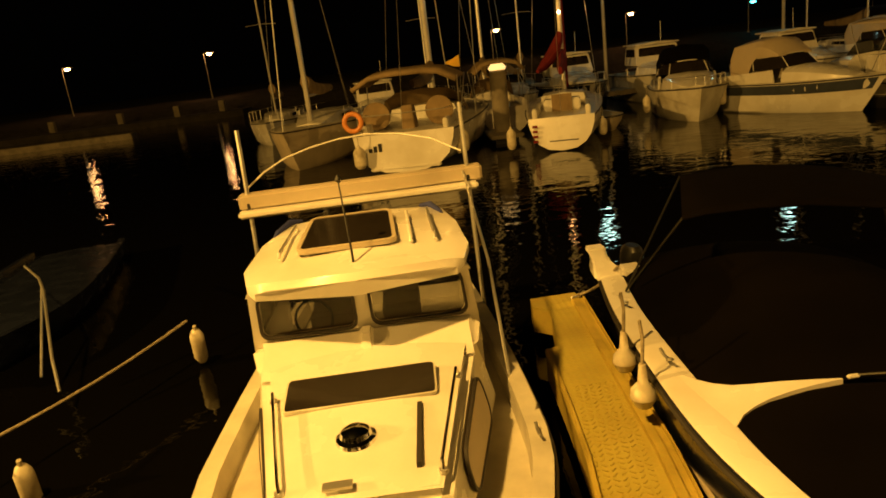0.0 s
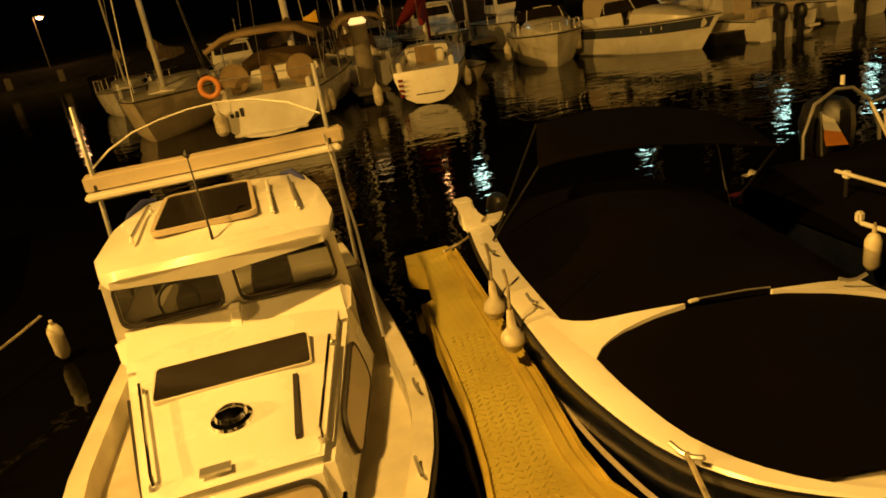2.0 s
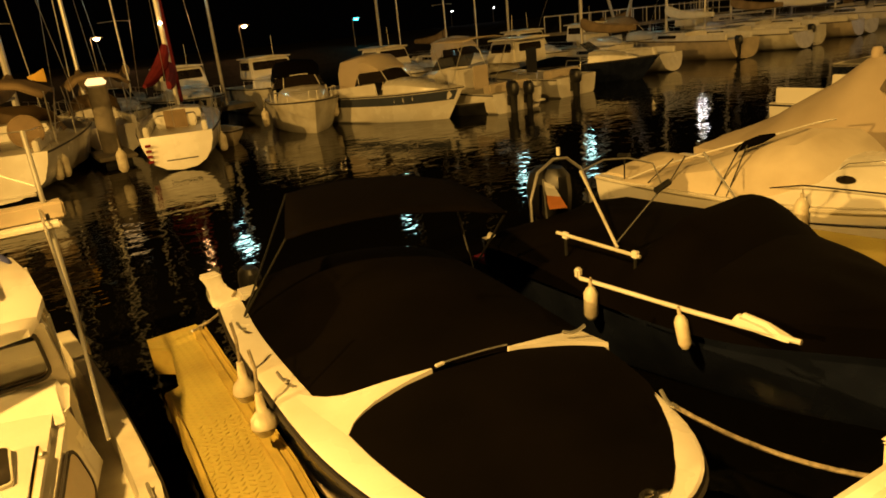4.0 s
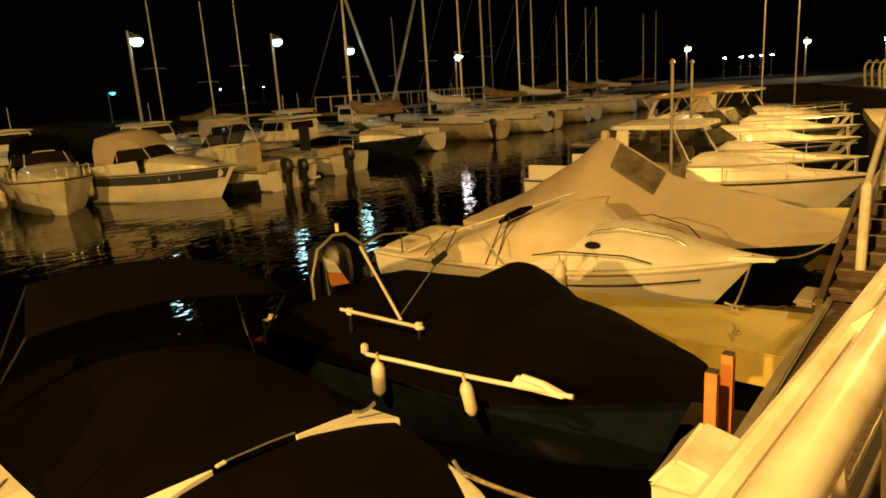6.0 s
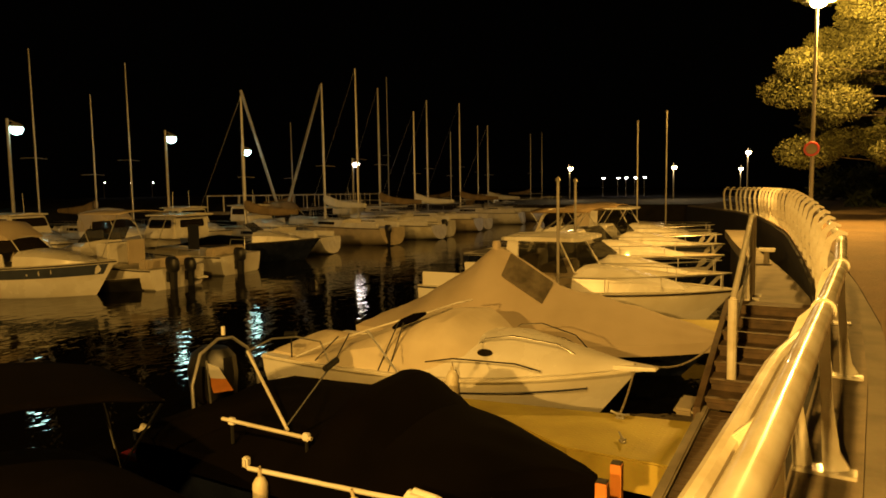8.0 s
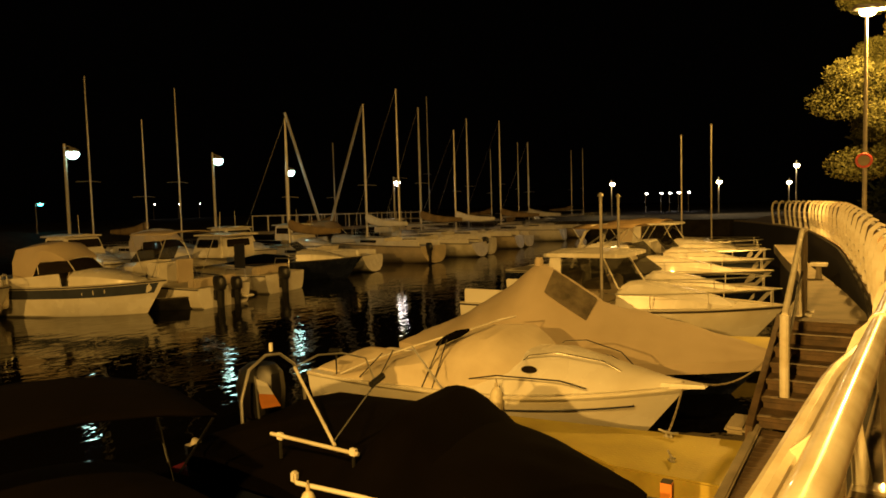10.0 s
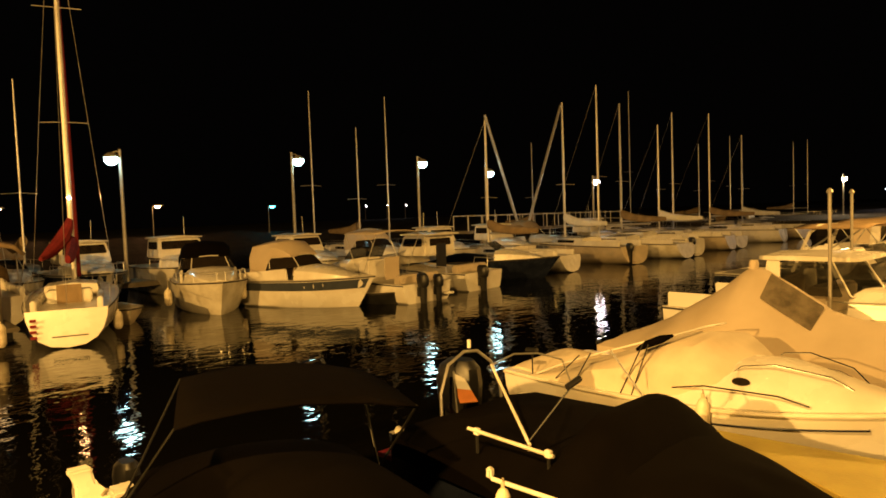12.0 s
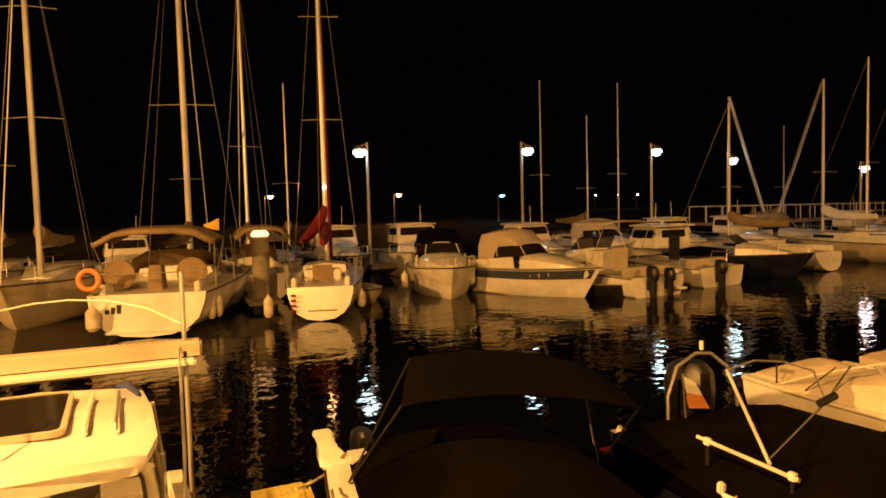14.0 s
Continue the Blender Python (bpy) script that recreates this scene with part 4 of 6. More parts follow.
def b_cover(s0, s1, port, star, ridge, seed, n=30, k=16):
    """Canvas stretched from the port edge to the starboard edge; port and star are its insets in metres."""
    rows = []
    for i in range(n + 1):
        s = s0 + (s1 - s0) * i / n
        w = (along(B_STAR, s) - along(B_PORT, s)).length
        lo, hi = -1 + 2 * port(s) / w, 1 - 2 * star(s) / w
        row = []
        for j in range(k + 1):
            t = -1 + 2 * j / k
            wob = 0.016 * noise.noise(V(t * 2 + seed, s * 9, seed)) + 0.006 * noise.noise(V(t * 7, s * 30, seed))
            row.append(b_at(s, lo + (hi - lo) * j / k, b_top(s) + 0.012 + ridge(s) * (1 - abs(t) ** 2.2) + wob * (1 - t ** 6)))
        row = [row[0] - V(0, 0, 0.03)] + row + [row[-1] + V(0.012, -0.004, -0.16 if s > 0.34 else -0.03)]
        rows.append(row)
    return loft(rows, cap=False)


Bt = thing("covered_speedboat", "white-decked dark speedboat under black canvas covers beside the finger pontoon", "boat")
B_S = [(i / 30) ** 1.5 for i in range(31)]
b_rows = []
for q in B_S:
    top, c = b_top(q), 0.5 + 0.34 * min(1, q * 2.2)
    prof = ((1.0, top), (0.99, top - 0.09), (c + (1 - c) * 0.62, 0.4), (c, 0.06), (c * 0.7, -0.14), (0, -0.3))
    row = [b_at(q, -u, z) for u, z in prof] + [b_at(q, u, z) for u, z in prof[-2::-1]]
    b_rows.append([p + V(0.0, 0.55 * (1 - p.z / top) * (1 - q) ** 5, 0) for p in row])
part("hull", loft(b_rows, cap=False), NAVY, Bt, "dark hull")
part("transom", (b_rows[-1], [tuple(range(len(b_rows[-1])))]), NAVY, Bt)


def b_width(s):
    """Breadth of the white side deck."""
    return 0.2 + 0.08 * min(1, max(0, (s - 0.2) / 0.25))


deck_rows = []
for q in B_S:
    w = max(0.02, (along(B_STAR, q) - along(B_PORT, q)).length)
    e = min(0.98, 2 * b_width(q) / w)
    z = b_top(q)
    deck_rows.append([b_at(q, -1, z), b_at(q, -1 + 0.12 * e, z + 0.014), b_at(q, -1 + 0.85 * e, z + 0.016), b_at(q, -1 + e, z - 0.02), b_at(q, 0, z - 0.02), b_at(q, 1 - e, z - 0.02), b_at(q, 1 - 0.85 * e, z + 0.016), b_at(q, 1 - 0.12 * e, z + 0.014), b_at(q, 1, z)])
part("deck", loft(deck_rows, cap=False), GEL, Bt, "white moulded side deck")
part("rub_rail", tube([b_at(q, -1.0, b_top(q) - 0.05) for q in B_S[::-1]] + [b_at(q, 1.0, b_top(q) - 0.05) for q in B_S[1:]], 0.022, 6), RUBBER, Bt, "dark rubber rubbing strake")
part("spray_strake", tube([b_at(0.16 + 0.4 * i / 10, -0.9 - 0.02 * i / 10, 0.36 - 0.006 * i) for i in range(11)], 0.018, 6), CREAM, Bt, "pale spray strake low on the hull")
part("bow_cover", b_cover(0.075, 0.44, lambda q: 0.18 + 0.05 * min(1, max(0, (q - 0.1) / 0.3)), lambda q: 0.2 * max(0.0, 1 - max(0.0, q - 0.1) / 0.2) - 0.015, lambda q: 0.015 + 0.1 * min(1, max(0, (q - 0.075) / 0.3)), 3), BLACKCANVAS, Bt, "taut black canvas over the bow well")
part("cockpit_cover", b_cover(0.447, 1.0, lambda q: 0.24 - 0.04 * q, lambda q: -0.02, lambda q: 0.115 + 0.3 * math.sin(math.pi * min(1, max(0, (q - 0.447) / 0.6))) ** 0.9, 7), BLACKCANVAS, Bt, "black canvas over the cockpit")
for pts in (((1.3, 4.05, 3.22, 0.785), (1.38, 3.87, 3.3, 0.8), (1.44, 3.76, 3.355, 0.818), (1.52, 3.67, 3.39, 0.838), (1.62, 3.61, 3.41, 0.862), (1.75, 3.55, 3.415, 0.888), (1.9, 3.48, 3.41, 0.912), (2.05, 3.42, 3.4, 0.928)),
            ((2.6, 3.31, 3.285, 0.925), (2.75, 3.295, 3.24, 0.912), (2.95, 3.295, 3.17, 0.885), (3.12, 3.3, 3.1, 0.852), (3.27, 3.29, 3.02, 0.815))):
    part("deck_spur", loft([[(x, y1, z - 0.05), (x, y0, z - 0.05), (x, y0 + 0.004, z + 0.012), (x, y1 - 0.004, z + 0.012)] for x, y1, y0, z in pts], close=True), GEL, Bt, "white spur of the side deck")
part("windscreen_edge", tube([(2.1, 3.42, 0.945), (2.2, 3.4, 0.95), (2.45, 3.35, 0.952), (2.6, 3.31, 0.95)], 0.006, 6), STEEL, Bt)
part("spur_latch", box(2.08, 2.15, 3.395, 3.425, 0.935, 0.955), GEL, Bt, bevel=0.006)
part("stern_horn", loft([[(x - w, y, z), (x + w, y, z), (x + w * 0.8, y + d, z), (x - w * 0.8, y + d, z)] for x, y, z, w, d in ((1.52, 6.1, 0.74, 0.15, 0.3), (1.5, 6.16, 0.82, 0.13, 0.26), (1.47, 6.24, 0.9, 0.08, 0.16), (1.45, 6.28, 0.98, 0.09, 0.12), (1.44, 6.28, 1.02, 0.11, 0.14))], close=True), GEL, Bt, "white stern quarter horn", bevel=0.02)
part("stern_block", box(1.6, 1.82, 6.0, 6.2, 0.76, 0.86), GEL, Bt, "white stern moulding", bevel=0.03)
part("motor_bracket", box(1.72, 1.98, 6.18, 6.4, 0.3, 0.7), BLACK, Bt, bevel=0.02)
outboard(Bt, 1.85, 6.35, 0.62, 0.62)
for x, y, z, a in ((1.3, 2.25, 0.845, 25), (2.9, 2.22, 0.84, -25), (1.3, 4.15, 0.825, 4), (1.38, 5.3, 0.8, 4), (3.08, 3.16, 0.905, 80)):
    part("cleat", moved(tube([(0, -0.09, 0.05), (0, -0.03, 0.025), (0, 0.03, 0.025), (0, 0.09, 0.05)], 0.013, 6), pose(x, y, z, 0, 0, a)), STEEL, Bt)
part("bow_ring", tube([(0.04 * math.cos(a * math.pi / 6) + 2.2, 1.77 + 0.03 * math.sin(a * math.pi / 6), 0.852) for a in range(12)], 0.012, 6, close=True), BLACK, Bt, "black deck ring")
rows_b = []
for i in range(11):
    for_aft = i / 10
    fl, fr, bl, br = V(1.78, 5.0, 0), V(3.32, 4.12, 0), V(2.4, 6.55, 0), V(3.72, 5.55, 0)
    a, c = fl.lerp(bl, for_aft), fr.lerp(br, for_aft)
    rows_b.append([(*a.lerp(c, j / 10).xy, 1.57 + 0.1 * (1 - ((j - 5) / 5) ** 2) + 0.04 * (1 - ((i - 5) / 5) ** 2) + 0.014 * noise.noise(V(j * 0.7, i * 1.3, 3))) for j in range(11)])
canopy = part("bimini_canopy", loft(rows_b, cap=False), BLACKCANVAS, Bt, "black canvas bimini canopy")
mod = canopy.modifiers.new("thickness", "SOLIDIFY")
mod.thickness = 0.02
for foot, tops in (((1.5, 5.6, 0.8), ((1.8, 5.02, 1.57), (2.38, 6.5, 1.57))), ((3.55, 5.0, 0.8), ((3.32, 4.14, 1.57), (3.7, 5.5, 1.57)))):
    for t in tops:
        part("canopy_strut", tube([foot, t], 0.01, 7), BLACK, Bt, "dark canopy strut")
for y, x in ((4.5, 1.12), (3.97, 1.07)):
    ball_fender(pose(x, y, 0.8), 0.09)
lone("mooring_rope", tube(sag((1.28, 6.5, 0.48), (1.6, 6.12, 0.86), 0.05), 0.014, 6), ROPE, "knotted mooring rope from the boat to the pontoon cleat", "rope", group="mooring ropes")
lone("mooring_rope", tube(sag((2.9, 2.2, 0.86), (3.5, 1.16, 0.62), 0.1), 0.014, 6), ROPE, "mooring rope from the covered boat to the pontoon", "rope", group="mooring ropes")
lone("mooring_rope", tube(sag((1.3, 2.25, 0.88), (1.2, 1.2, 0.45), 0.06), 0.014, 6), ROPE, "short mooring rope over the bow", "rope", group="mooring ropes")

# ---- service pedestal and orange poles ----
ped = thing("service_pedestal", "white service pedestal with sloped cap on the pontoon", "service pedestal", pose(3.42, 1.04, 0.575))
part("body", hexa([(-0.24, -0.15, 0), (0.24, -0.15, 0), (0.24, 0.15, 0), (-0.24, 0.15, 0)], [(-0.24, -0.15, 0.4), (0.24, -0.15, 0.4), (0.24, 0.17, 0.4), (-0.24, 0.17, 0.4)]), WHITEPAINT, ped, bevel=0.02)
part("cap", hexa([(-0.26, -0.17, 0.4), (0.26, -0.17, 0.4), (0.26, 0.19, 0.4), (-0.26, 0.19, 0.4)], [(-0.24, -0.17, 0.52), (0.24, -0.17, 0.52), (0.24, 0.05, 0.58), (-0.24, 0.05, 0.58)]), WHITEPAINT, ped, bevel=0.02)
part("socket_panel", box(-0.2, 0.2, -0.165, -0.15, 0.08, 0.34), CREAM, ped, bevel=0.005)
for k in (-0.1, 0.1):
    part("socket", moved(turned([(0.04, -0.03), (0.04, 0.0)], 10, axis="y"), Matrix.Translation((k, -0.165, 0.24))), BLACK, ped)
for ox, oy, top in ((4.53, 1.3, 1.055), (4.87, 1.29, 1.06)):
    o = thing("orange_pole", "square orange guide pole standing in the water by the pontoon", "pole", pose(ox, oy, 0), "orange guide poles")
    part("shaft", box(-0.04, 0.04, -0.04, 0.04, -0.4, top), ORANGE, o, bevel=0.006)
    part("cap", box(-0.036, 0.036, -0.036, 0.036, top + 0.001, top + 0.01), RUBBER, o)

# ---- dark boat with bimini frame ----
C_L, C_B, C_FB, C_FS = 4.15, 2.2, 0.92, 0.86
C = base_boat("covered_motorboat", "dark motorboat fully covered in black canvas with folded bimini frame", pose(5.09, 1.41, 0), C_L, C_B, C_FB, C_FS, NAVY, GEL, 0.92, 2.4, 0.12, inset=0.12, drop=0.05, rub=None)
part("cover", cover_shape(C_L, C_B, C_FB, C_FS, lambda s: 0.05 + 0.13 * math.sin(math.pi * min(1, s / 0.97)) ** 0.5 + 0.34 * math.exp(-((s - 0.45) / 0.065) ** 4), 0.92, 2.4, 0.0, 0.97, over=0.05, skirt=0.2, n=34, k=15, power=3.0, seed=11, rough=0.04), BLACKCANVAS, C, "black canvas boat cover")
for ob in C.children:
    for v in ob.data.vertices:
        v.co.x += 0.24 * min(0.0, v.co.y - 2.6) * max(0.0, min(1.0, (v.co.x + 0.8) / 1.6))
part("white_strake", tube([(-1.08, 0.66, 0.9), (-1.13, 1.4, 0.89), (-1.16, 2.55, 0.87)], 0.019, 8), GEL, C, "white rubbing strake")
part("step_pad", moved(hexa([(-0.07, -0.3, 0), (0.07, -0.3, 0), (0.07, 0.16, 0), (-0.07, 0.16, 0)], [(-0.04, -0.1, 0.08), (0.04, -0.1, 0.08), (0.04, 0.1, 0.1), (-0.04, 0.1, 0.1)]), Matrix.Translation((-1.07, 1.0, 0.88))), GEL, C, "white moulded step", bevel=0.03)
part("strake_end", box(-1.17, -1.11, 2.56, 2.62, 0.86, 0.95), GEL, C, bevel=0.015)
part("rod_rail", tube([(-0.98, 2.05, 1.13), (-0.99, 3.0, 1.15)], 0.016, 8), GEL_OLD, C, "pale rail on the cover edge")
for y in (2.1, 2.9):
    part("rail_foot", tube([(-0.98, y, 0.95), (-0.98, y, 1.14)], 0.014, 6), BLACK, C)
    part("rail_clamp", box(-1.0, -0.96, y - 0.03, y + 0.03, 1.11, 1.17), GEL, C, bevel=0.006)
part("bimini_strut", tube([(-0.95, 2.32, 1.15), (-0.2, 3.48, 1.5)], 0.014, 7), GEL_OLD, C, "slanting steel strut")
part("bimini_strut", tube([(0.21, 1.92, 1.25), (0.14, 2.3, 1.75)], 0.011, 7), STEEL, C, "slanting steel strut")
part("bimini_hoop", tube([(-0.2, 3.48, 1.5), (0.05, 3.4, 1.58), (0.3, 3.3, 1.56), (0.62, 3.25, 1.45), (0.7, 3.2, 1.2)], 0.009, 7), STEEL, C, "steel canopy hoop")
part("roll_bar", tube([(-0.45, 3.98, 0.86), (-0.42, 4.02, 1.15), (-0.25, 4.08, 1.42), (0.0, 4.1, 1.52), (0.2, 4.1, 1.5), (0.36, 4.05, 1.36), (0.42, 3.98, 1.1), (0.42, 3.95, 0.86)], 0.017, 9), STEEL, C, "polished roll bar round the motor")
part("mast_light", tube([(0.08, 4.1, 1.55), (0.08, 4.1, 1.64)], 0.02, 8), GEL, C)
outboard(C, 0.0, 3.98, 0.86, 1.08)
part("rod_holder_stem", tube([(-0.95, 2.36, 1.14), (-0.62, 2.14, 1.6)], 0.008, 6), BLACK, C)
part("rod_holder", tube([(-0.68, 2.14, 1.6), (-0.52, 2.14, 1.64)], 0.028, 8), BLACK, C, "black rod holder on a thin stem")
part("flag_staff", tube([(-0.3, 3.9, 0.86), (-0.36, 3.87, 1.4)], 0.01, 6), STEEL, C)
rowsf = [[(-0.36 + 0.015 * k, 3.86 + 0.012 * (k % 2), 1.38 - 0.08 * k), (-0.24 + 0.045 * k, 3.84, 1.31 - 0.07 * k)] for k in range(5)]
part("flag", loft(rowsf[:3], cap=False), WHITECLOTH, C, "white part of a small flag")
part("flag", loft(rowsf[2:], cap=False), ORANGE, C, "orange-red part of a small flag")
part("bathing_platform", box(-0.75, -0.3, 4.3, 4.75, 0.4, 0.45), RED, C, "brown stern platform", bevel=0.01)
fender(pose(3.91, 3.82, 0.84), 0.062, 0.31, 0.08)
fender(pose(3.93, 2.94, 0.85, -14, 0, 0), 0.052, 0.27, 0.06)
part("stern_corner", moved(hexa([(-0.04, -0.08, 0), (0.04, -0.08, 0), (0.04, 0.05, 0), (-0.04, 0.05, 0)], [(-0.025, -0.05, 0.05), (0.025, -0.05, 0.05), (0.02, 0.03, 0.07), (-0.02, 0.03, 0.07)]), Matrix.Translation((-0.95, 4.06, 0.86))), GEL, C, "white stern corner moulding", bevel=0.01)

# ---- second finger pontoon ----
F2 = finger("pale ochre finger pontoon flaring towards the walkway", [(6.46, 1.2), (7.77, 1.2), (7.4, 4.0), (7.34, 6.2), (7.02, 6.2), (7.05, 3.3), (6.47, 2.2)], 0.46)
for (xa, ya), (xb, yb) in (((6.43, 1.19), (6.44, 2.2)), ((6.44, 2.205), (7.02, 3.3))):
    part("side_board", hexa([(xa, ya, 0.14), (xa + 0.04, ya, 0.14), (xb + 0.04, yb, 0.16), (xb, yb, 0.16)], [(xa, ya, 0.445), (xa + 0.04, ya, 0.445), (xb + 0.04, yb, 0.45), (xb, yb, 0.45)]), PONTOONSIDE, F2, "yellow side board")
mooring_cleat(pose(6.85, 1.75, 0.46, 0, 0, 30))
mooring_cleat(pose(7.54, 1.95, 0.46, 0, 0, 80))

# ---- white cuddy cruiser ----
def pulpit(parent, L, B, fb, fs, s1=0.5, h=0.35, transom=0.85, p=2.1, inset=0.08, r=0.012, posts=4):
    line = gunwale(L, B, fb, fs, transom, p, s1=s1, inset=inset, lift=h, n=10)
    part("pulpit_rail", tube(line, r, 7), STEEL, parent, "polished pulpit rail")
    for sg in (-1, 1):
        for k in range(posts):
            s = 0.04 + (s1 - 0.04) * k / (posts - 1)
            x, z = sg * max(0.02, half(s, B, transom, p) - inset), sheer(s, fb, fs)
            part("stanchion", tube([(x, s * L, z), (x, s * L, z + h)], r * 0.9, 6), STEEL, parent)


def cuddy_top(parent, y0, y1, w0, w1, z0, z1, m=GEL, name="cuddy"):
    """A low moulded foredeck cabin that rises aft."""
    rows = []
    for k in range(9):
        u = k / 8
        y, w = y0 + (y1 - y0) * u, w0 + (w1 - w0) * u ** 0.6
        zt = z0 + (z1 - z0) * math.sin(u * math.pi / 2)
        rows.append([(-w, y, z0 - 0.12), (-w * 0.93, y, z0 + (zt - z0) * 0.6), (-w * 0.7, y, zt), (0, y, zt + 0.04), (w * 0.7, y, zt), (w * 0.93, y, z0 + (zt - z0) * 0.6), (w, y, z0 - 0.12)])
    return part(name, loft(rows), m, parent, "white moulded foredeck cabin")


E_L, E_B, E_FB, E_FS = 5.5, 2.2, 0.84, 0.56
EB = base_boat("cuddy_cruiser", "white cuddy cruiser with cream cockpit canopy moored bow to the quay", pose(8.38, 1.92, 0, 0, 0, -3.6), E_L, E_B, E_FB, E_FS, GEL, GEL, 0.9, 2.0, 0.16, inset=0.1, drop=0.03, rub=GEL_OLD)
part("cuddy", cover_shape(E_L, E_B, E_FB, E_FS, lambda q: 0.03 + 0.385 * min(1, q / 0.29) ** 1.15, 0.9, 2.0, 0.015, 0.47, over=-0.035, skirt=0.0, n=26, k=16, power=2.3, rough=0.0), GEL, EB, "smooth white moulded foredeck cabin")
for sg in (-1, 1):
    part("port_light", moved(turned([(0.075, 0), (0.07, 0.012)], 14), Matrix.Translation((sg * 0.68, 1.78, 0.955)) @ Matrix.Rotation(sg * 0.62, 4, "Y") @ Matrix.Diagonal((0.8, 1.5, 1, 1))), DARKGLASS, EB, "oval port light")
    part("side_rail", tube([(sg * 0.7, 1.0, 0.82), (sg * 0.8, 1.3, 0.9), (sg * 0.95, 2.1, 0.9), (sg * 1.0, 2.75, 0.76), (sg * 1.02, 2.9, 0.66)], 0.011, 7), CHROME, EB, "polished side rail")
    part("hatch_rail", tube([(sg * 0.2, 0.75, 0.95), (sg * 0.3, 0.95, 1.08), (sg * 0.45, 1.5, 1.16), (sg * 0.52, 1.85, 1.1), (sg * 0.52, 1.95, 1.02)], 0.01, 6), CHROME, EB)
rows_e = []
E_RIDGE = [(1.8, 0.9), (2.0, 1.08), (2.18, 1.19), (2.42, 1.33), (2.75, 1.32), (3.1, 1.2), (3.6, 1.03), (4.2, 0.8), (4.7, 0.64), (4.9, 0.6)]
for (ya, za), (yb, zb) in zip(E_RIDGE, E_RIDGE[1:] + [(4.95, 0.58)]):
    for u in (0, 0.5):
        y, h = ya + (yb - ya) * u, za + (zb - za) * u
        w = 0.7 + 0.29 * min(1, (y - 1.8) / 0.75)
        wob = [0.02 * noise.noise(V(j * 0.9, y * 3.1, 4.0)) for j in range(9)]
        rows_e.append([(q * w + wob[j], y, 0.57 + (h - 0.57) * z + wob[j] * (0 < z)) for j, (q, z) in enumerate(((-1.06, 0), (-1.03, 0.3), (-0.96, 0.62), (-0.7, 0.92), (0, 1.04), (0.7, 0.92), (0.96, 0.62), (1.03, 0.3), (1.06, 0)))])
part("cockpit_canopy", loft(rows_e), CREAMCANVAS, EB, "cream canvas cockpit canopy")
part("bimini_frame", tube([(-1.02, 4.75, 0.62), (-1.0, 4.2, 0.86), (-0.96, 3.6, 1.08), (-0.85, 3.05, 1.27), (-0.6, 2.7, 1.38), (0, 2.62, 1.42), (0.6, 2.7, 1.38), (0.85, 3.05, 1.27)], 0.013, 7), GEL, EB, "pale hoop along the canopy edge")
part("folded_canvas", tube([(-0.96, 3.02, 1.2), (-0.9, 2.9, 1.28), (-0.78, 2.78, 1.34), (-0.64, 2.7, 1.38)], [0.02, 0.05, 0.055, 0.02], 8), BLACKCANVAS, EB, "black folded bimini canvas")
for y0, y1, z1 in ((3.05, 2.82, 1.3), (3.22, 2.9, 1.3), (4.0, 3.75, 1.06), (4.35, 3.95, 1.0)):
    part("canvas_strap", tube([(-1.05, y0, 0.62), (-0.99, y1, z1)], 0.009, 5), BLACK, EB, "black canopy strap")
part("stern_cover", cover_shape(E_L, E_B, E_FB, E_FS, lambda q: 0.04 + 0.12 * math.sin(math.pi * min(1, max(0, (q - 0.87) / 0.14))), 0.9, 2.0, 0.88, 1.0, over=0.0, skirt=0.04, inset=0.25, seed=31, rough=0.03), CREAMCANVAS, EB, "cream cover over the stern seat")
part("spot_lamp", tube([(-0.98, 4.98, 0.92), (-0.98, 4.78, 0.95)], [0.05, 0.035], 9), BLACK, EB, "black clamped lamp")
part("lamp_stem", tube([(-0.98, 4.88, 0.56), (-0.98, 4.88, 0.92)], 0.012, 6), BLACK, EB)
part("bow_sprit", hexa([(-0.07, -0.22, 0.83), (0.07, -0.22, 0.83), (0.2, 0.3, 0.8), (-0.2, 0.3, 0.8)], [(-0.06, -0.21, 0.865), (0.06, -0.21, 0.865), (0.19, 0.3, 0.865), (-0.19, 0.3, 0.865)]), GEL, EB, "white bow platform", bevel=0.02)
part("hull_line", tube(gunwale(E_L, E_B, E_FB, E_FS, 0.9, 2.0, s0=0.1, lift=-0.2, inset=0.07), 0.012, 6), NAVY, EB, "dark line along the topside")
fender(pose(7.42, 4.0, 0.8), 0.08, 0.42, 0.1)
lone("mooring_rope", tube(sag((8.38, 1.98, 0.87), (7.56, 1.95, 0.52), 0.05), 0.012, 6), ROPE, "mooring rope from the bow to the pontoon cleat", "rope", group="mooring ropes")
lone("mooring_rope", tube(sag((8.38, 1.75, 0.87), (9.6, 1.16, 1.05), 0.14), 0.012, 6), ROPE, "mooring rope from the bow to the stairs", "rope", group="mooring ropes")

# ---- motorboat under a beige tarpaulin ----
FL, FBm, FFB, FFS = 6.1, 2.5, 0.62, 0.56
FB = base_boat("tarpaulin_boat", "motorboat wholly covered by a beige tarpaulin raised on a ridge", pose(11.3, 1.35, 0), FL, FBm, FFB, FFS, NAVY, GEL, 0.88, 2.0, 0.14, inset=0.1, drop=0.03)


def f_ridge(s):
    if s < 0.43:
        return 0.1 + 0.66 * (s / 0.43) ** 0.9
    if s < 0.6:
        return 0.76 + 0.62 * (s - 0.43) / 0.17
    if s < 0.635:
        return 1.38
    return 0.08 + 1.3 * max(0.0, 1 - (s - 0.635) / 0.365) ** 1.25


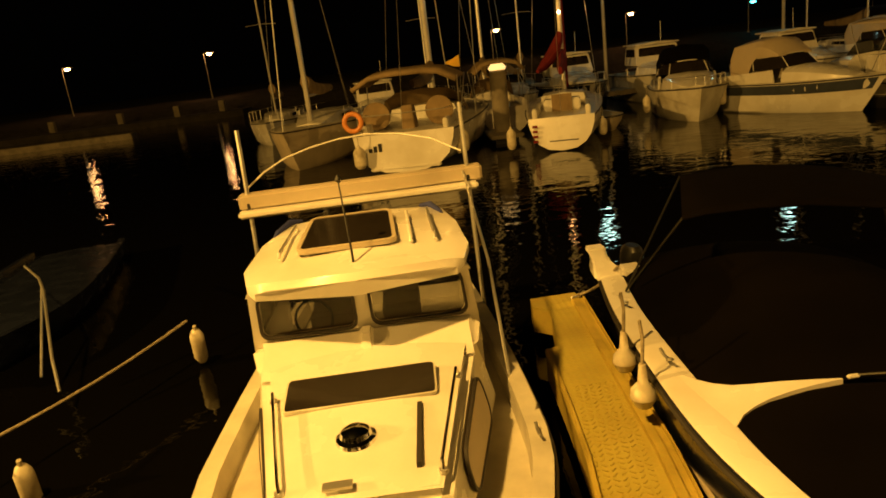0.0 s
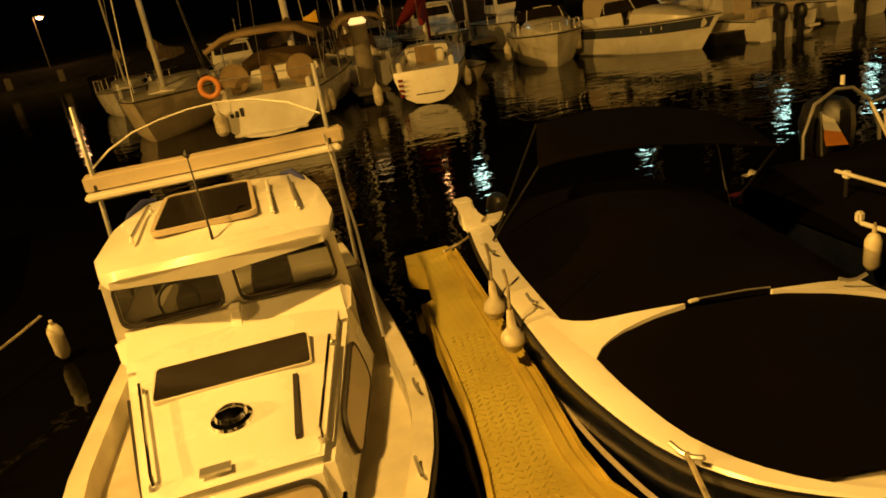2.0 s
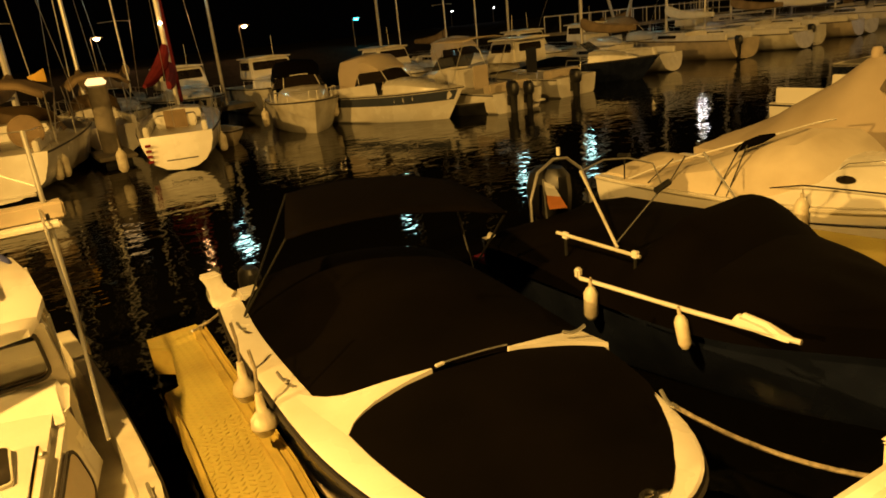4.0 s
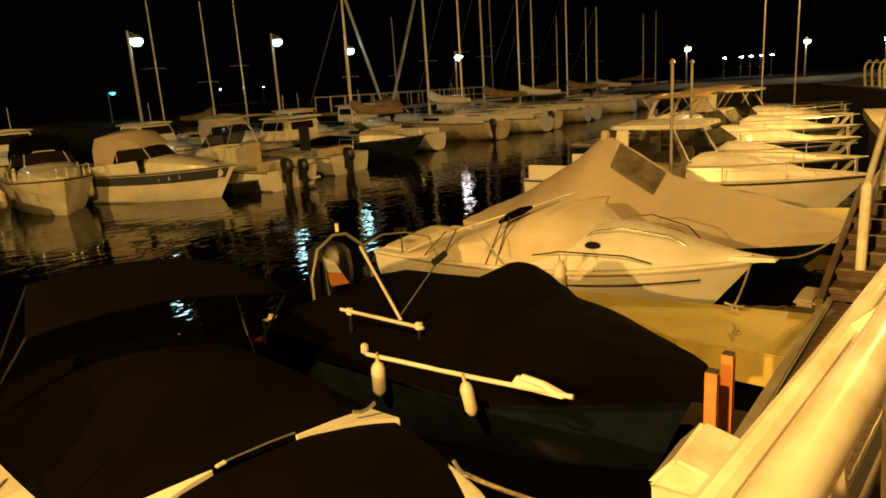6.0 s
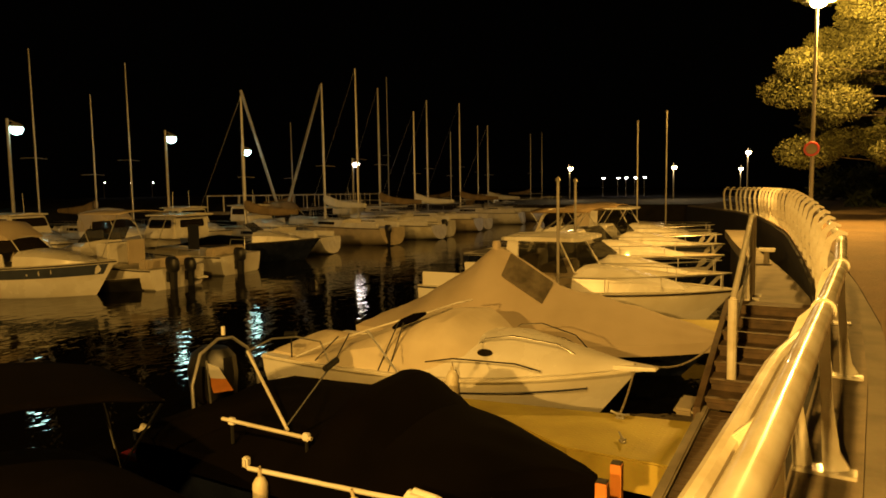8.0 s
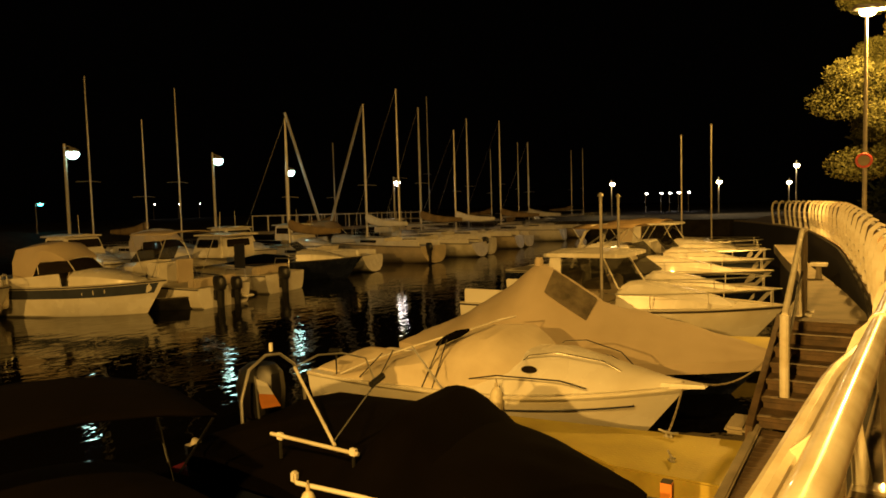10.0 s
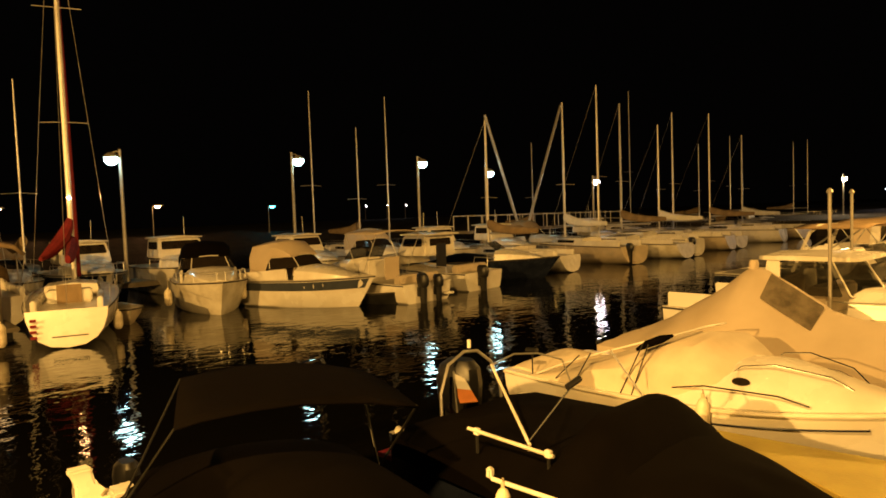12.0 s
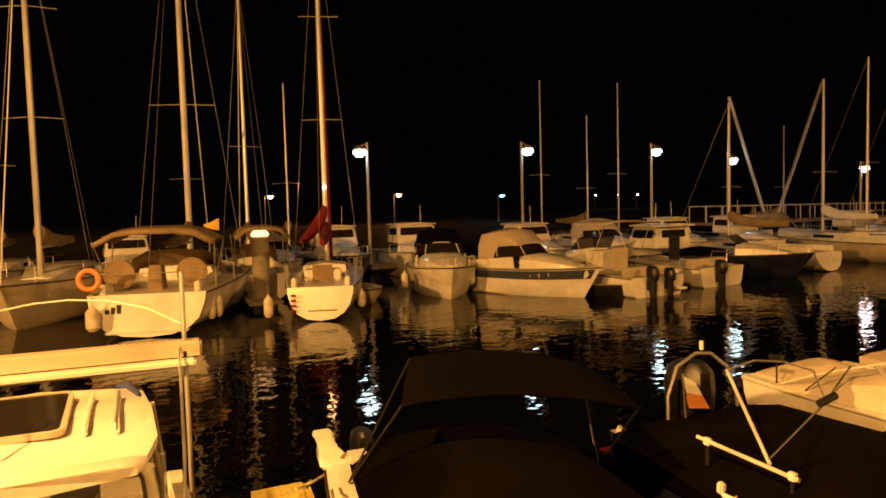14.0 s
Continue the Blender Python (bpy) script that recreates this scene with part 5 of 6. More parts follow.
part("tarpaulin", cover_shape(FL, FBm, FFB, FFS, f_ridge, 0.88, 2.0, 0.0, 1.0, over=0.08, skirt=0.16, n=44, k=17, power=1.3, seed=21, rough=0.05), TARP, FB, "beige tarpaulin with folds")
part("clear_window", plate((-0.62, 2.7, 1.05), (-0.1, 2.68, 1.36), (-0.1, 3.5, 1.86), (-0.55, 3.5, 1.5), inset=(0.02, 0.02), thick=0.006, out=0.05, r=0.03), VINYL, FB, "clear plastic window in the tarpaulin")
part("ridge_knob", moved(turned([(0.07, 0), (0.08, 0.1), (0.06, 0.16)], 10), Matrix.Translation((0, 3.8, 1.92))), TARP, FB)

# ---- cruisers farther along the quay ----
def cruiser(m, L, B, fb, fs, label, hull=GEL, top="hardtop", arch=False, rail=True, stripe=None, name="cabin_cruiser", group="", canvas=TARP, pane=GLASS):
    b = base_boat(name, label, m, L, B, fb, fs, hull, DECK, 0.9, 2.1, 0.15, inset=0.1, drop=0.03, stripe=stripe, group=group)
    y0, y1 = L * 0.14, L * 0.46
    zt = fb + 0.32
    cuddy_top(b, y0, y1, B * 0.12, B * 0.38, fb - 0.03, zt)
    if rail:
        pulpit(b, L, B, fb, fs, 0.5, 0.32)
    w = B * 0.37
    if top == "pilot":
        zr = zt + 0.72
        q = [(-w, y1 - 0.1, zt - 0.1), (w, y1 - 0.1, zt - 0.1), (w, y1 + 1.5, zt - 0.1), (-w, y1 + 1.5, zt - 0.1)]
        t = [(-w * 0.88, y1 + 0.22, zr), (w * 0.88, y1 + 0.22, zr), (w * 0.92, y1 + 1.45, zr), (-w * 0.92, y1 + 1.45, zr)]
        part("wheelhouse", hexa(q, t), GEL, b, "white moulded wheelhouse", bevel=0.05)
        for i, ins in ((0, (0.06, 0.2)), (1, (0.12, 0.22)), (2, (0.15, 0.25)), (3, (0.12, 0.22))):
            j = (i + 1) % 4
            a, c, d, e = [Vector(p) for p in (q[i], q[j], t[j], t[i])]
            part("window", plate(a.lerp(e, 0.3), c.lerp(d, 0.3), d, e, inset=ins, thick=0.012, out=0.006, r=0.06), DARKGLASS, b, "dark wheelhouse window")
        rr = [[(x * s_, y, zr + z) for x, z in ((-w, 0), (-w, 0.05), (0, 0.11), (w, 0.05), (w, 0))] for y, s_ in ((y1 + 0.0, 0.8), (y1 + 0.1, 0.95), (y1 + 0.9, 1.0), (y1 + 1.7, 0.96), (y1 + 1.8, 0.85))]
        part("roof", loft(rr), GEL_OLD, b, "rounded wheelhouse roof")
        part("aerial", tube([(w * 0.5, y1 + 1.0, zr + 0.05), (w * 0.55, y1 + 1.1, zr + 0.9)], 0.01, 5), GEL, b)
    if top == "hardtop":
        zr = zt + (0.62 if top == "hardtop" else 0.75)
        fw = 0.45 if top == "hardtop" else 0.0
        q = [(-w, y1 - 0.05, zt - 0.05), (w, y1 - 0.05, zt - 0.05), (w * 0.86, y1 + 0.55 - fw * 0.5, zr), (-w * 0.86, y1 + 0.55 - fw * 0.5, zr)]
        part("windscreen", plate(*q, inset=(0.0, 0.0), thick=0.012, out=0.0, r=0.03), pane, b, "raked windscreen")
        part("windscreen_frame", plate(*q, inset=(0.02, 0.03), thick=0.03, out=0.002, r=0.05, ring=0.03), GEL, b)
        for sg in (-1, 1):
            sq = [(sg * w, y1, zt - 0.08), (sg * w, y1 + 1.25, zt - 0.1), (sg * w * 0.88, y1 + 1.25, zr), (sg * w * 0.88, y1 + 0.55 - fw * 0.5, zr)]
            if sg < 0:
                sq = [sq[1], sq[0], sq[3], sq[2]]
            part("side_window", plate(*sq, inset=(0.04, 0.06), thick=0.01, out=0.0, r=0.05), pane, b, "side window")
            part("roof_pillar", hexa([(sg * w * 0.99, y1 + 1.2, zt - 0.3), (sg * w * 1.03, y1 + 1.2, zt - 0.3), (sg * w * 1.03, y1 + 1.6, zt - 0.3), (sg * w * 0.99, y1 + 1.6, zt - 0.3)], [(sg * w * 0.86, y1 + 1.25, zr), (sg * w * 0.9, y1 + 1.25, zr), (sg * w * 0.9, y1 + 1.5, zr), (sg * w * 0.86, y1 + 1.5, zr)]), GEL, b, bevel=0.01)
        rr = []
        for y, s_, dz in ((y1 + 0.3, 0.82, 0.0), (y1 + 0.42, 0.96, 0.04), (y1 + 1.2, 1.0, 0.08), (y1 + 2.0, 0.97, 0.05), (y1 + 2.12, 0.85, 0.0)):
            y -= fw
            rr.append([(-w * s_, y, zr + 0.0), (-w * s_, y, zr + 0.06 + dz * 0.4), (0, y, zr + 0.08 + dz), (w * s_, y, zr + 0.06 + dz * 0.4), (w * s_, y, zr), (0, y, zr - 0.01)])
        part("hardtop", loft(rr, close=True), GEL, b, "white moulded hardtop")
        if top == "hardtop":
            for sg in (-1, 1):
                part("cockpit_side", box(sg * B * 0.42 - 0.03, sg * B * 0.42 + 0.03, y1 + 1.2, L - 0.1, fs - 0.05, fs + 0.32), GEL, b, bevel=0.02)
    if top == "canopy":
        lo = [(-w * 1.04, y1 + 1.0, zt - 0.06), (-w * 0.98, y1 + 0.3, zt - 0.03), (-w * 0.72, y1 - 0.05, zt), (0, y1 - 0.14, zt + 0.03), (w * 0.72, y1 - 0.05, zt), (w * 0.98, y1 + 0.3, zt - 0.03), (w * 1.04, y1 + 1.0, zt - 0.06)]
        hi = [(x * 0.86, y + 0.34 - 0.3 * max(0, y - y1) * 0.6, z + 0.36) for x, y, z in lo]
        part("windscreen", loft([lo, hi], cap=False), DARKGLASS, b, "dark wrap-round windscreen")
        part("windscreen_frame", join(tube(hi, 0.016, 6), *[tube([lo[q], hi[q]], 0.014, 6) for q in (0, 2, 4, 6)]), GEL, b)
        rows = []
        for k in range(11):
            u = k / 10
            y = y1 + 0.24 + (L * 0.3) * u
            h = zt + 0.36 + 0.5 * math.sin(min(1, u * 2.6 + 0.06) * math.pi / 2) - 0.3 * max(0, u - 0.6) ** 1.2
            base = zt + 0.33 if u < 0.45 else zt + 0.33 - (zt + 0.33 - fs - 0.1) * min(1, (u - 0.45) / 0.2)
            ww = w * (0.8 + 0.16 * min(1, u * 3))
            rows.append([(-ww, y, base), (-ww * 0.98, y, base + (h - base) * 0.6), (-ww * 0.78, y, base + (h - base) * 0.93), (0, y, h + 0.04), (ww * 0.78, y, base + (h - base) * 0.93), (ww * 0.98, y, base + (h - base) * 0.6), (ww, y, base)])
        part("canopy", loft(rows), canvas, b, "canvas cockpit hood")
        for sg in (-1, 1):
            part("cockpit_side", hexa([(sg * w * 1.0, y1 + 0.2, fs - 0.03), (sg * w * 1.12, y1 + 0.2, fs - 0.03), (sg * w * 1.12, L - 0.15, fs - 0.03), (sg * w * 1.0, L - 0.15, fs - 0.03)], [(sg * w * 0.98, y1 + 0.3, zt - 0.05), (sg * w * 1.06, y1 + 0.3, zt - 0.05), (sg * w * 1.08, L - 0.3, fs + 0.2), (sg * w * 1.0, L - 0.3, fs + 0.2)]), GEL, b, "white cockpit side", bevel=0.02)
    elif top == "open":
        part("windscreen", plate((-w, y1 - 0.1, zt), (w, y1 - 0.1, zt), (w * 0.9, y1 + 0.35, zt + 0.35), (-w * 0.9, y1 + 0.35, zt + 0.35), inset=(0, 0), thick=0.012, out=0.0, r=0.06), GLASS, b, "low tinted windscreen")
        part("cockpit_cover", cover_shape(L, B, fb, fs, lambda s: 0.3 * math.sin(math.pi * min(1, max(0, (s - 0.5) / 0.48))), 0.9, 2.1, 0.5, 0.98, over=0.02, skirt=0.05, seed=L), BLACKCANVAS, b, "dark cockpit cover")
    elif top == "bimini":
        zr = zt + 0.95
        rows = [[(-w * 1.1 + 2.2 * w * j / 6, y1 + 0.1 + 1.9 * i / 5, zr + 0.1 * (1 - ((j - 3) / 3) ** 2)) for j in range(7)] for i in range(6)]
        cn = part("bimini_canopy", loft(rows, cap=False), canvas, b, "tan canvas bimini")
        cn.modifiers.new("thickness", "SOLIDIFY").thickness = 0.02
        for sg in (-1, 1):
            for yy in (y1 + 0.15, y1 + 1.95):
                part("canopy_strut", tube([(sg * w * 1.15, y1 + 1.0, fs), (sg * w * 1.1, yy, zr)], 0.014, 6), STEEL, b)
        part("windscreen", plate((-w, y1 - 0.1, zt), (w, y1 - 0.1, zt), (w * 0.9, y1 + 0.3, zt + 0.45), (-w * 0.9, y1 + 0.3, zt + 0.45), inset=(0, 0), thick=0.012, out=0.0, r=0.06), GLASS, b, "tinted windscreen")
        part("console", box(-w * 0.8, w * 0.8, y1 + 0.5, y1 + 1.1, fs, fs + 0.75), GEL, b, bevel=0.05)
    if arch:
        ya = L * 0.72
        part("radar_arch", tube([(-B * 0.42, ya, fs), (-B * 0.38, ya - 0.5, fs + 1.25), (-B * 0.25, ya - 0.6, fs + 1.42), (B * 0.25, ya - 0.6, fs + 1.42), (B * 0.38, ya - 0.5, fs + 1.25), (B * 0.42, ya, fs)], 0.05, 8), GEL, b, "white radar arch")
    return b


G = cruiser(pose(14.9, 1.5, 0), 6.8, 2.6, 0.92, 0.78, "white hardtop cabin cruiser moored bow to the quay", pane=CLEARGLASS)
part("helm_console", box(-0.8, 0.8, 3.5, 3.9, 0.8, 1.35), CREAM, G, "pale helm console behind the glass", bevel=0.05)
part("helm_seat", box(-0.6, 0.5, 4.4, 4.75, 0.8, 1.5), CREAM, G, "pale seat back behind the glass", bevel=0.06)
for k in range(4):
    part("registration_bar", box(-1.305, -1.29, 1.9 + 0.12 * k, 1.98 + 0.12 * k, 0.62, 0.7), BLACK, G, "dark bar of the registration")
cruiser(pose(18.4, 2.1, 0), 6.6, 2.4, 0.8, 0.68, "low white runabout with dark cockpit cover and navy stripe", top="open", stripe=NAVY)
H = cruiser(pose(21.6, 2.5, 0), 8.0, 2.7, 0.95, 0.85, "white cruiser with tan bimini, radar arch and navy hull stripe", top="bimini", arch=True, stripe=NAVY, canvas=TANCANVAS)
for sg in (-1, 1):
    part("arch_brace", tube([(sg * 1.1, 6.4, 0.85), (sg * 1.0, 4.6, 2.1)], 0.025, 7), STEEL, H, "slanting polished brace")
cruiser(pose(25.2, 2.9, 0), 7.4, 2.6, 0.98, 0.85, "white cruiser with tan bimini beside the platform", hull=GEL_OLD, top="bimini", stripe=GREYBLUE, canvas=TANCANVAS)
cruiser(pose(28.8, 3.6, 0), 7.2, 2.6, 1.1, 0.9, "white hardtop cruiser with dark windows", stripe=NAVY)
cruiser(pose(32.4, 4.2, 0), 7.6, 2.7, 1.0, 0.85, "aged white cruiser with canvas hood far along the quay", hull=GEL_OLD, top="canopy")
F3 = finger("ochre finger pontoon between covered boat and white cruiser", [(12.75, 1.2), (14.0, 1.2), (13.3, 3.4), (13.3, 7.0), (12.85, 7.0), (12.85, 3.2)], 0.46)
for px, py, top in ((13.08, 4.62, 3.15), (16.7, 5.44, 3.15), (30.0, 5.8, 6.05), (30.0, 7.0, 5.7)):
    pl = thing("mooring_pile", "slender grey mooring pile standing in the water", "pile", pose(px, py, 0), "mooring piles")
    part("shaft", tube([(0, 0, -0.5), (0, 0, top)], 0.032, 8), POSTMETAL, pl)
    part("cap", turned([(0.06, top), (0.05, top + 0.04), (0.01, top + 0.08)], 8), POSTMETAL, pl)

# ---- sailing boats ----
def sailboat(m, L, B, fb, fs, mast, label, hull=GEL, mast_y=0.42, cover=None, spreaders=1, dodger=None, wheels=False, group="", boom=True, mast_m=ALU, r=0.075, name="sailing_boat", lean=0.0):
    b = base_boat(name, label, m, L, B, fb, fs, hull, GEL_OLD, 0.74, 1.9, 0.13, inset=0.07, drop=0.03, category="sailing boat", group=group, tuck=-0.25, sect="round")
    yc0, yc1 = L * 0.3, L * 0.66
    rows = []
    for k in range(6):
        u = k / 5
        w, z = B * (0.16 + 0.14 * min(1, u * 2)), fs + 0.1 + 0.28 * math.sin(min(1, u * 1.8) * math.pi / 2)
        rows.append([(-w, yc0 + (yc1 - yc0) * u, fs - 0.02), (-w * 0.88, yc0 + (yc1 - yc0) * u, z), (0, yc0 + (yc1 - yc0) * u, z + 0.06), (w * 0.88, yc0 + (yc1 - yc0) * u, z), (w, yc0 + (yc1 - yc0) * u, fs - 0.02)])
    part("coachroof", loft(rows), GEL, b, "white coachroof")
    for sg in (-1, 1):
        wq = [(sg * B * 0.29, L * 0.44, fs + 0.1), (sg * B * 0.3, L * 0.6, fs + 0.1), (sg * B * 0.275, L * 0.6, fs + 0.28), (sg * B * 0.27, L * 0.44, fs + 0.28)]
        if sg < 0:
            wq = [wq[1], wq[0], wq[3], wq[2]]
        part("cabin_window", plate(*wq, inset=(0.03, 0.08), thick=0.01, out=0.012, r=0.05), DARKGLASS, b)
        part("cockpit_coaming", box(sg * B * 0.3 - 0.07, sg * B * 0.3 + 0.07, L * 0.66, L * 0.97, fs - 0.05, fs + 0.24), GEL, b, bevel=0.03)
    ym = L * mast_y
    top = (lean, ym, mast)
    part("mast", tube([(0, ym, fs + 0.2), (lean * 0.5, ym, mast * 0.6), top], [r, r, r * 0.7], 8), mast_m, b)
    if boom:
        part("boom", tube([(0, ym + 0.1, fs + 1.05), (0, ym + L * 0.36, fs + 1.1)], 0.055, 8), ALU, b)
        if cover:
            cr = [[(0.11 * math.cos(a * math.pi / 4) * s_, ym + L * 0.36 * u + 0.05, fs + 1.17 + 0.17 * s_ * math.sin(a * math.pi / 4) + (0.35 * (1 - u) ** 4)) for a in range(8)] for u, s_ in ((0, 1.5), (0.08, 1.7), (0.3, 1.4), (0.6, 1.15), (1, 0.7))]
            part("sail_cover", loft(cr, close=True), cover, b, "canvas cover over the furled mainsail")
    for k in range(spreaders):
        z = fs + (mast - fs) * (0.42 + 0.28 * k)
        part("spreader", tube([(-B * 0.27, ym + 0.15, z), (lean * 0.4, ym, z + 0.04), (B * 0.27, ym + 0.15, z)], 0.014, 6), ALU, b)
    for sg in (-1, 1):
        if not group:
            part("shroud", tube([(sg * B * 0.46, ym + 0.1, fs), (sg * B * 0.27, ym + 0.15, fs + (mast - fs) * 0.42), top], 0.006, 4), STEEL, b)
        part("guard_rail", tube([V(q.x * 0.96, q.y, q.z + 0.5) for q in gunwale(L, B, fb, fs, 0.74, 1.9, s0=0.08, s1=1.0, side=sg, n=10)], 0.007, 5), STEEL, b)
        for s in (0.1, 0.3, 0.5, 0.7, 0.9):
            x = sg * half(s, B, 0.74, 1.9) * 0.96
            part("stanchion", tube([(x, s * L, sheer(s, fb, fs)), (x, s * L, sheer(s, fb, fs) + 0.5)], 0.01, 5), STEEL, b)
    if not group or group == "far sailing boats":
        part("forestay", tube([(0, 0.1, fb), top], 0.018 if cover and not group else 0.006, 5), WHITECLOTH if cover and not group else STEEL, b)
    if not group:
        part("backstay", tube([(0, L, fs), top], 0.006, 4), STEEL, b)
    if dodger:
        rows = []
        for k in range(6):
            u = k / 5
            y, h = L * 0.56 + L * 0.09 * u, fs + 0.35 + 0.55 * math.sin(u * math.pi / 2)
            w = B * 0.36
            rows.append([(-w, y, fs + 0.1), (-w * 0.9, y, fs + (h - fs) * 0.75), (-w * 0.6, y, h), (0, y, h + 0.05), (w * 0.6, y, h), (w * 0.9, y, fs + (h - fs) * 0.75), (w, y, fs + 0.1)])
        part("sprayhood", loft(rows, cap=False), dodger, b, "tan canvas sprayhood")
        rows = [[(-B * 0.4 + B * 0.8 * j / 6, L * 0.72 + L * 0.2 * i / 4, fs + 1.3 + 0.34 * (1 - ((j - 3) / 3) ** 4) + 0.05 * math.sin(i)) for j in range(7)] for i in range(5)]
        cn = part("bimini_canopy", loft(rows, cap=False), dodger, b, "tan canvas bimini")
        cn.modifiers.new("thickness", "SOLIDIFY").thickness = 0.12
        for sg in (-1, 1):
            for yy in (0.73, 0.91):
                part("canopy_strut", tube([(sg * B * 0.36, L * 0.82, fs), (sg * B * 0.4, L * yy, fs + 1.32)], 0.016, 6), STEEL, b)
    if wheels:
        for sg in (-0.24, 0.24):
            wh = part("steering_wheel", tube([(sg * B + 0.38 * math.cos(a * math.pi / 10), L * 0.9, fs + 0.42 + 0.38 * math.sin(a * math.pi / 10)) for a in range(20)], 0.03, 6, close=True), TANCANVAS, b, "steering wheel in a tan cover")
            part("wheel_cover", moved(turned([(0.37, -0.02), (0.37, 0.02)], 20, axis="y"), Matrix.Translation((sg * B, L * 0.9, fs + 0.42))), TANCANVAS, wh)
        part("helm_pedestal", hexa([(-0.2, L * 0.86, fs - 0.1), (0.2, L * 0.86, fs - 0.1), (0.2, L * 0.92, fs - 0.1), (-0.2, L * 0.92, fs - 0.1)], [(-0.16, L * 0.87, fs + 0.65), (0.16, L * 0.87, fs + 0.65), (0.16, L * 0.91, fs + 0.65), (-0.16, L * 0.91, fs + 0.65)]), TANCANVAS, b, bevel=0.02)
    return b


def astern(x, y, L, ang=0.0):
    """Places a boat with its stern at (x, y), bow away from the quay."""
    return Matrix.Translation((x, y, 0)) @ Matrix.Rotation(math.pi + radians(ang), 4, "Z") @ Matrix.Translation((0, -L, 0))


S1 = sailboat(astern(-0.3, 18.9, 10.5, -12), 10.5, 3.85, 1.25, 1.1, 14.5, "large white sailing yacht seen from its broad stern", cover=TANCANVAS, spreaders=2, dodger=TANCANVAS, wheels=True, r=0.1)
part("bathing_step", box(-1.0, 1.0, 10.5, 10.72, 0.12, 0.2), GEL, S1, "white stern step", bevel=0.03)
for k in range(3):
    part("name_bar", box(0.62 + 0.14 * k, 0.72 + 0.14 * k, 10.57, 10.585, 0.55 + 0.05 * (k % 2), 0.86 - 0.06 * k), BLACK, S1, "dark mark on the transom")
part("pennant", loft([[(-1.5, 8.2, 2.95), (-1.5, 8.2, 2.6)], [(-1.3, 8.3, 2.84), (-1.3, 8.3, 2.64)], [(-1.1, 8.3, 2.78), (-1.1, 8.3, 2.72)]], cap=False), YELLOW, S1, "yellow pennant")
ringp = [(1.38 + 0.24 * math.cos(a * math.pi / 10), 10.42, 1.5 + 0.24 * math.sin(a * math.pi / 10)) for a in range(20)]
part("lifebuoy", tube(ringp, 0.07, 10, close=True), ORANGE, S1, "orange horseshoe lifebuoy")
part("pushpit", tube([(-1.25, 9.4, 1.6), (-1.2, 10.4, 1.62), (-0.6, 10.48, 1.62), (0.6, 10.48, 1.62), (1.2, 10.4, 1.62), (1.25, 9.4, 1.6)], 0.014, 6), STEEL, S1)
for fx in (-1.55, 0.35):
    fender(pose(fx if fx < 0 else 1.25, 18.8 if fx < 0 else 19.4, 0.85), 0.17 if fx < 0 else 0.12, 0.6, 0.35)
for k in range(4):
    fender(pose(1.45 + 0.04 * k, 19.7 + 0.8 * k, 0.85), 0.12, 0.6, 0.35)

S2 = sailboat(astern(4.15, 19.1, 8.6, -15), 8.6, 2.5, 1.1, 0.95, 13.5, "white sailing boat with dark red sail cover and rounded stern", cover=REDCANVAS, spreaders=2, r=0.085)
part("furled_genoa", tube([(0, 0.1, 1.2), (0, 1.9, 7.5), (0, 3.4, 12.8)], [0.09, 0.08, 0.05], 8), REDCANVAS, S2, "dark red furled headsail")
part("mast_light", moved(turned([(0.02, -0.05), (0.06, 0), (0.02, 0.05)], 8), Matrix.Translation((0.0, 3.75, 3.9))), BULB_FAR, S2, "small orange mast light")
part("slung_canvas", tube([(0.0, 3.55, 3.3), (0.08, 3.75, 3.0), (0.25, 4.1, 2.6), (0.55, 4.7, 2.25), (0.75, 5.3, 2.1)], [0.08, 0.16, 0.22, 0.17, 0.06], 10), REDCANVAS, S2, "dark red canvas slung from the mast")
part("companionway", box(-0.3, 0.3, 7.0, 7.06, 0.95, 1.45), TANCANVAS, S2, "wooden companionway boards")
part("locker", box(-0.55, 0.55, 6.4, 7.0, 0.95, 1.3), GEL, S2, bevel=0.04)
for k in range(4):
    part("name_bar", box(0.66, 0.8, 8.83, 8.845, 0.3 + 0.14 * k, 0.37 + 0.14 * k), REDCANVAS, S2, "dark red bar of the boat's name")
part("transom_vent", box(-0.45, 0.35, 8.72, 8.74, 0.28, 0.31), BLACK, S2)
fender(pose(2.75, 19.4, 0.75), 0.13, 0.6, 0.3)
fender(pose(5.5, 19.7, 0.7), 0.12, 0.5, 0.3)
S0 = sailboat(pose(-3.9, 21.0, 0, 0, 0, -9), 9.5, 3.1, 1.35, 1.15, 13.0, "cream sailing boat lying bow out beside the yacht", hull=CREAM, cover=TANCANVAS, spreaders=2, mast_y=0.34, r=0.09)
sailboat(astern(3.4, 24.3, 9.0), 9.0, 2.4, 1.1, 0.95, 12.5, "slim sailing boat with tan canvas between larger boats", cover=TANCANVAS, dodger=TANCANVAS)
walk_far = thing("service_pontoon", "low grey pontoon strip carrying a service cabinet", "pontoon")
part("deck", box(2.5, 3.55, 21.8, 24.0, 0.18, 0.3), CONCRETE, walk_far, bevel=0.02)
part("float", box(2.65, 3.4, 22.0, 23.8, -0.2, 0.179), BLACK, walk_far)
post = thing("pontoon_cabinet", "tall pale service cabinet with small lit lamp on pontoon", "service cabinet", pose(3.05, 23.0, 0.3))
part("body", turned([(0.28, 0), (0.28, 1.95), (0.24, 2.0)], 14), CONCRETE, post)
